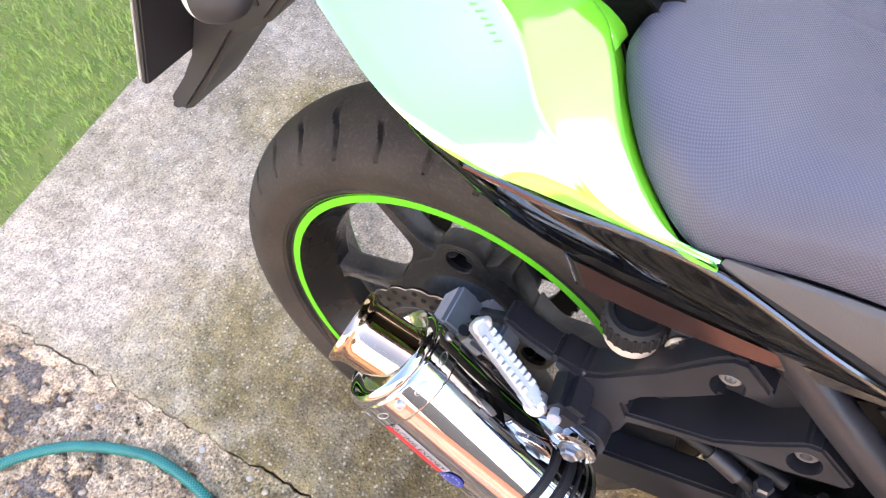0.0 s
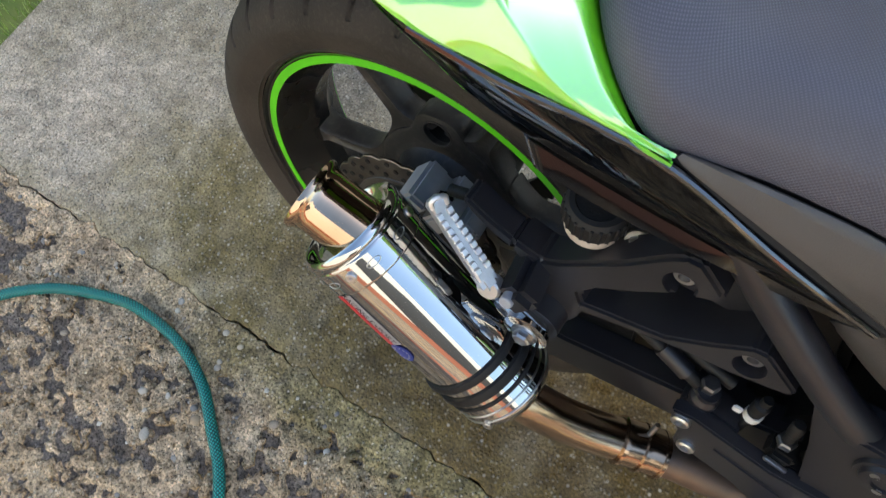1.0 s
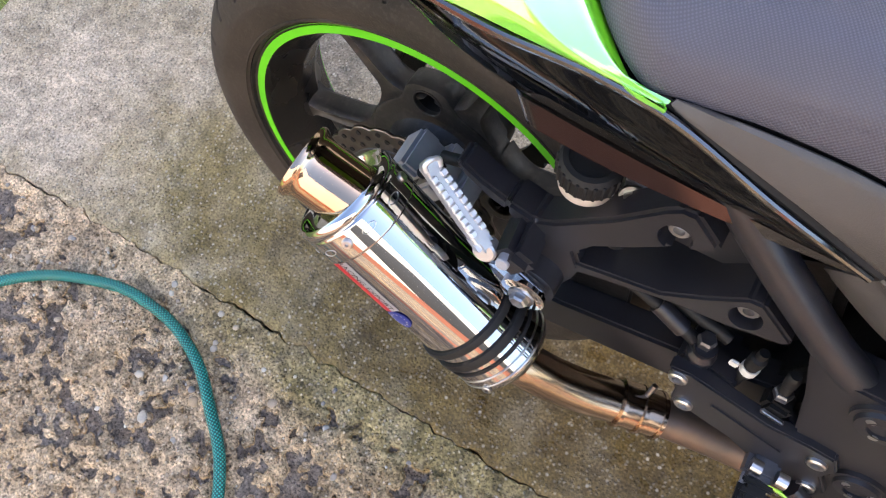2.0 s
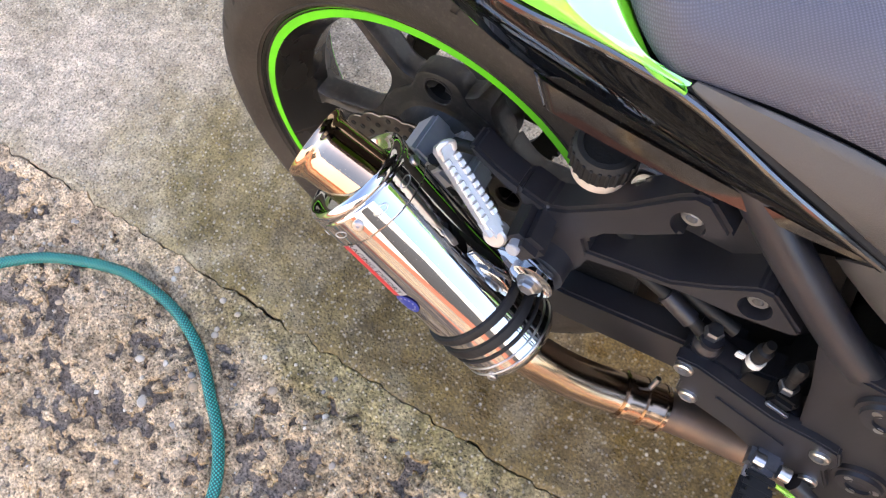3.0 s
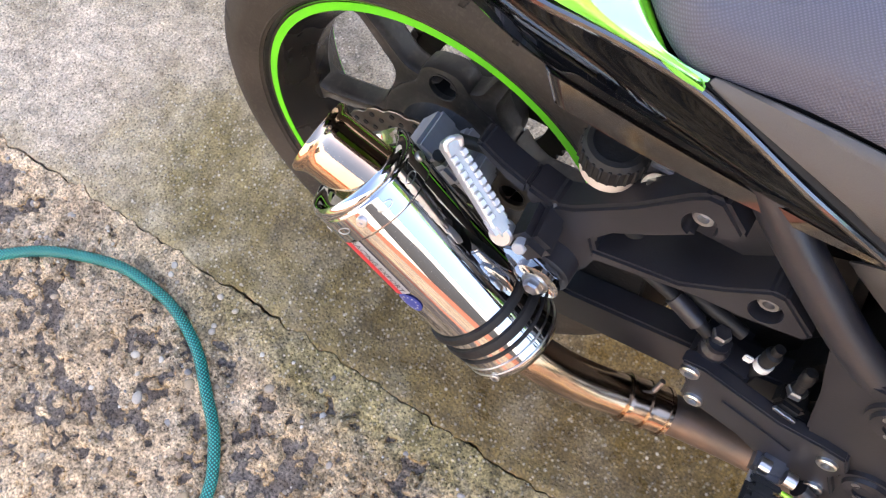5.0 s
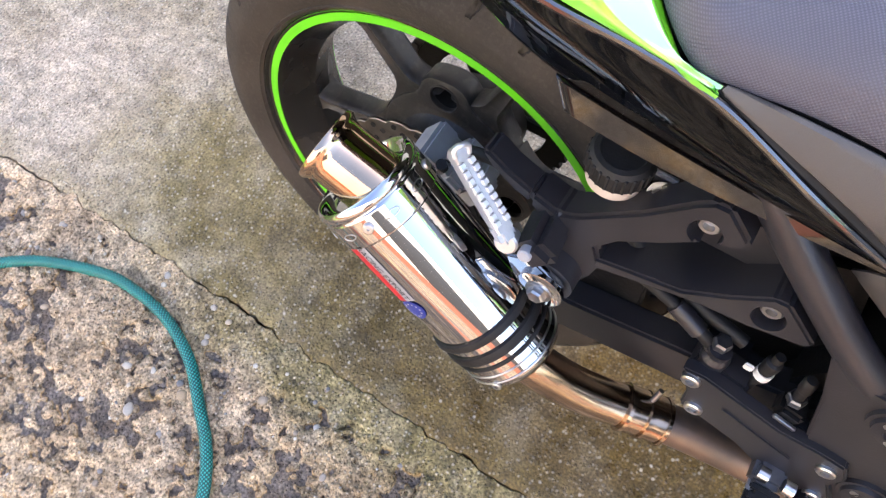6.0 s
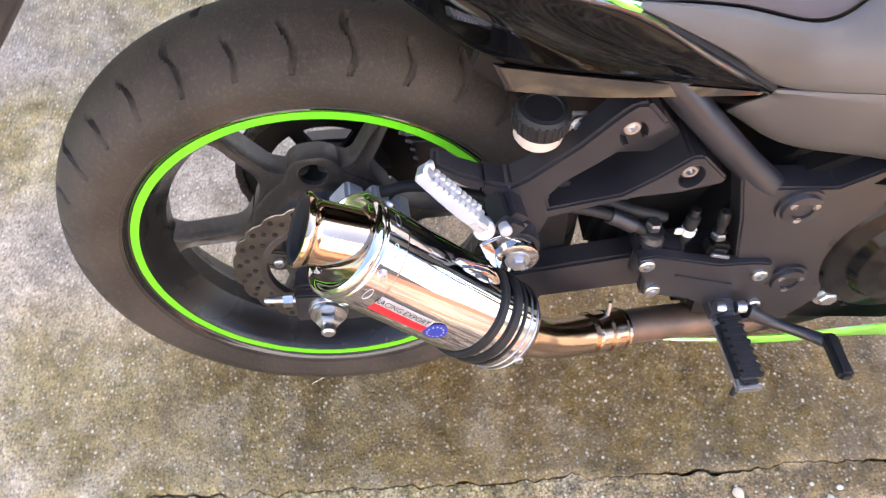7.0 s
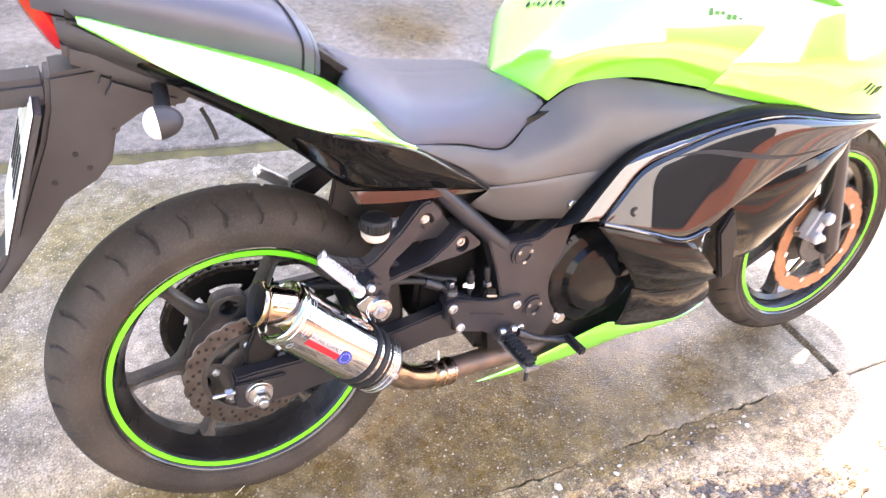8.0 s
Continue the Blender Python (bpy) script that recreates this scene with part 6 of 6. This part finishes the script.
part("seat_base", plate([(-0.20, 0.585), (0.11, 0.53), (0.24, 0.43), (0.45, 0.40), (0.45, 0.44), (0.25, 0.455), (0.12, 0.545), (-0.2, 0.61)], -0.085, 0.085, 0.01), M_ENGINE, bike)

# tail, plate holder, lamps
part("undertray", plate([(-0.20, 0.575), (0.0, 0.505), (0.12, 0.43), (0.16, 0.36), (0.10, 0.40), (-0.05, 0.485), (-0.20, 0.545)], -0.085, 0.085, 0.008), M_FENDER, bike)
fender = part("rear_fender", plate([(-0.224, 0.520), (-0.10, 0.535), (-0.045, 0.480), (-0.049, 0.468), (-0.116, 0.458), (-0.149, 0.437), (-0.160, 0.394), (-0.182, 0.368), (-0.228, 0.341), (-0.262, 0.296), (-0.294, 0.256), (-0.328, 0.214), (-0.346, 0.204), (-0.360, 0.207), (-0.356, 0.220), (-0.326, 0.256), (-0.302, 0.292), (-0.244, 0.428), (-0.230, 0.475)], -0.044, 0.044, 0.008), M_FENDER, bike, "matt black rear fender and plate holder")
part("fender_shoulder", block((0.10, 0.13, 0.035), aim((-0.115, 0, 0.492), (1, 0, -0.42)), 0.012), M_FENDER, fender)
part("plate_lamp", block((0.105, 0.070, 0.036), aim((-0.272, 0, 0.492), (1, 0, 0.06)), 0.009), M_FENDER, fender, "black number plate lamp housing")
part("plate_lamp_lip", block((0.012, 0.066, 0.010), Matrix.Translation((-0.318, 0, 0.470)), 0.003), M_FENDER, fender)
part("fender_reflector", block((0.03, 0.06, 0.012), aim((-0.354, 0, 0.207), (1, 0, 0.6)), 0.004), M_RUST, fender, "brown reflector at the fender end")
for x, z in ((-0.190, 0.388), (-0.205, 0.410), (-0.236, 0.372)):
    part("fender_clip", lathe([(0, 0.004), (0.001, 0.0035)], (x, -0.044, z), (0, -1, 0), 12), M_RUBBER, fender)
part("tail_side", loft([[(-0.205, -0.070, 0.600), (-0.14, -0.105, 0.568), (-0.07, -0.130, 0.538)], [(-0.200, -0.075, 0.570), (-0.14, -0.095, 0.548), (-0.07, -0.115, 0.522)], [(-0.185, -0.055, 0.535), (-0.13, -0.065, 0.520), (-0.06, -0.085, 0.498)]], 20, 10, 0.004), M_FENDER, bike)
part("tail_side", loft([[(-0.205, -0.070, 0.600), (-0.14, -0.105, 0.568), (-0.07, -0.130, 0.538)], [(-0.200, -0.075, 0.570), (-0.14, -0.095, 0.548), (-0.07, -0.115, 0.522)], [(-0.185, -0.055, 0.535), (-0.13, -0.065, 0.520), (-0.06, -0.085, 0.498)]], 20, 10, 0.004, True), M_FENDER, bike)
part("strap_end", tube([(-0.045, -0.095, 0.478), (-0.035, -0.105, 0.455), (-0.030, -0.110, 0.437)], 0.003, 8, 10), M_RUBBER, bike)
part("tail_lamp", loft([[(-0.252, 0.0, 0.640), (-0.245, -0.035, 0.638), (-0.228, -0.055, 0.632)], [(-0.240, 0.0, 0.60), (-0.232, -0.035, 0.600), (-0.212, -0.060, 0.598)], [(-0.212, 0.0, 0.548), (-0.206, -0.035, 0.549), (-0.188, -0.060, 0.553)]], 16, 12, 0.01), M_TAIL, bike, "red tail lamp lens")
part("tail_lamp", loft([[(-0.252, 0.0, 0.640), (-0.245, -0.035, 0.638), (-0.228, -0.055, 0.632)], [(-0.240, 0.0, 0.60), (-0.232, -0.035, 0.600), (-0.212, -0.060, 0.598)], [(-0.212, 0.0, 0.548), (-0.206, -0.035, 0.549), (-0.188, -0.060, 0.553)]], 16, 12, 0.01, True), M_TAIL, bike)
pl_m = aim((-0.266, 0, 0.395), (0.062, 0, 0.185), (-0.95, 0, 0.3))
np_back = part("plate_holder", block((0.200, 0.206, 0.008), pl_m @ Matrix.Translation((0, 0, 0.004)), 0.002), M_FENDER, bike, "black number plate backing")
part("number_plate", block((0.198, 0.204, 0.002), pl_m @ Matrix.Translation((0, 0, 0.0105)), 0.0008), M_WHITE, np_back, "white number plate")
for k in range(5):
    part("bar", block((0.06, 0.016, 0.001), pl_m @ Matrix.Translation((0.0, -0.07 + 0.035 * k, 0.0122)), 0), M_RUBBER, np_back, smooth=False)


def indicator(sy):
    c = Vector((-0.110, sy * 0.160, 0.487))
    body = part("indicator", lathe([(0.032 * math.sin(q), 0.0212 * math.cos(q)) for q in np.linspace(0.0, 1.53, 14)], c, (1, 0, 0.12), 28), M_FENDER, bike, "black indicator with clear lens")
    part("lens", lathe([(0.017 * math.sin(q), 0.0208 * math.cos(q)) for q in np.linspace(0.0, 1.53, 14)], c, (-1, 0, -0.12), 28), M_LENS, body, "clear lens")
    part("stalk", tube([tuple(c + Vector((0.008, 0, 0))), (-0.095, sy * 0.11, 0.50), (-0.09, sy * 0.04, 0.515)], 0.010, 12, 12), M_RUBBER, body)


indicator(-1)
indicator(1)

# front end
fork = part("fork_leg", tube([(1.415, -0.092, -0.02), (1.36, -0.092, 0.15), (1.27, -0.092, 0.42)], [0.027, 0.026, 0.022], 20, 20), M_FRAME, bike, "dark fork leg")
part("fork_leg", tube([(1.415, 0.092, -0.02), (1.36, 0.092, 0.15), (1.27, 0.092, 0.42)], [0.027, 0.026, 0.022], 20, 20), M_FRAME, bike)
fcal = part("front_caliper", block((0.085, 0.040, 0.045), aim((1.345, -0.088, 0.055), (0.4, 0, 0.9)), 0.010), M_CAL, bike, "brake caliper behind the fork leg")
for dq in (-0.026, 0.026):
    part("caliper_piston", lathe([(0, 0.016), (0.010, 0.0155), (0.014, 0.012), (0.015, 0.001)], (1.343 + dq * 0.4, -0.108, 0.055 + dq * 0.9), (0, -1, 0), 24), M_CAL, fcal)
    part("caliper_bolt", bolt((1.372 + dq * 0.4, -0.110, 0.045 + dq * 0.9), (0, -1, 0), 0.007, 0.006, True), M_BOLT, fcal)
part("front_brake_hose", tube([(1.33, -0.10, 0.10), (1.30, -0.125, 0.18), (1.28, -0.12, 0.30)], 0.005, 10, 20), M_RUBBER, bike)
for k in range(10):
    a = radians(36 * k + 10)
    part("disc_button", lathe([(0, 0.007), (0.003, 0.007), (0.004, 0.005)], (0.113 * math.cos(a), -0.068, 0.113 * math.sin(a)), (0, -1, 0), 14), M_BOLT, front)
fen = bmesh.new()
grid(fen, [[(1.415 + 0.305 * math.cos(a), y, -0.013 + (0.305 - 1.6 * y * y) * math.sin(a)) for y in np.linspace(-0.075, 0.075, 9)] for a in np.linspace(radians(25), radians(150), 30)])
part("front_fender", fen, M_GREEN, bike, "lime green front fender")
part("front_frame", plate([(0.80, 0.25), (0.85, 0.56), (1.22, 0.56), (1.30, 0.42), (1.05, 0.2)], -0.10, 0.10, 0.02), M_ENGINE, bike)
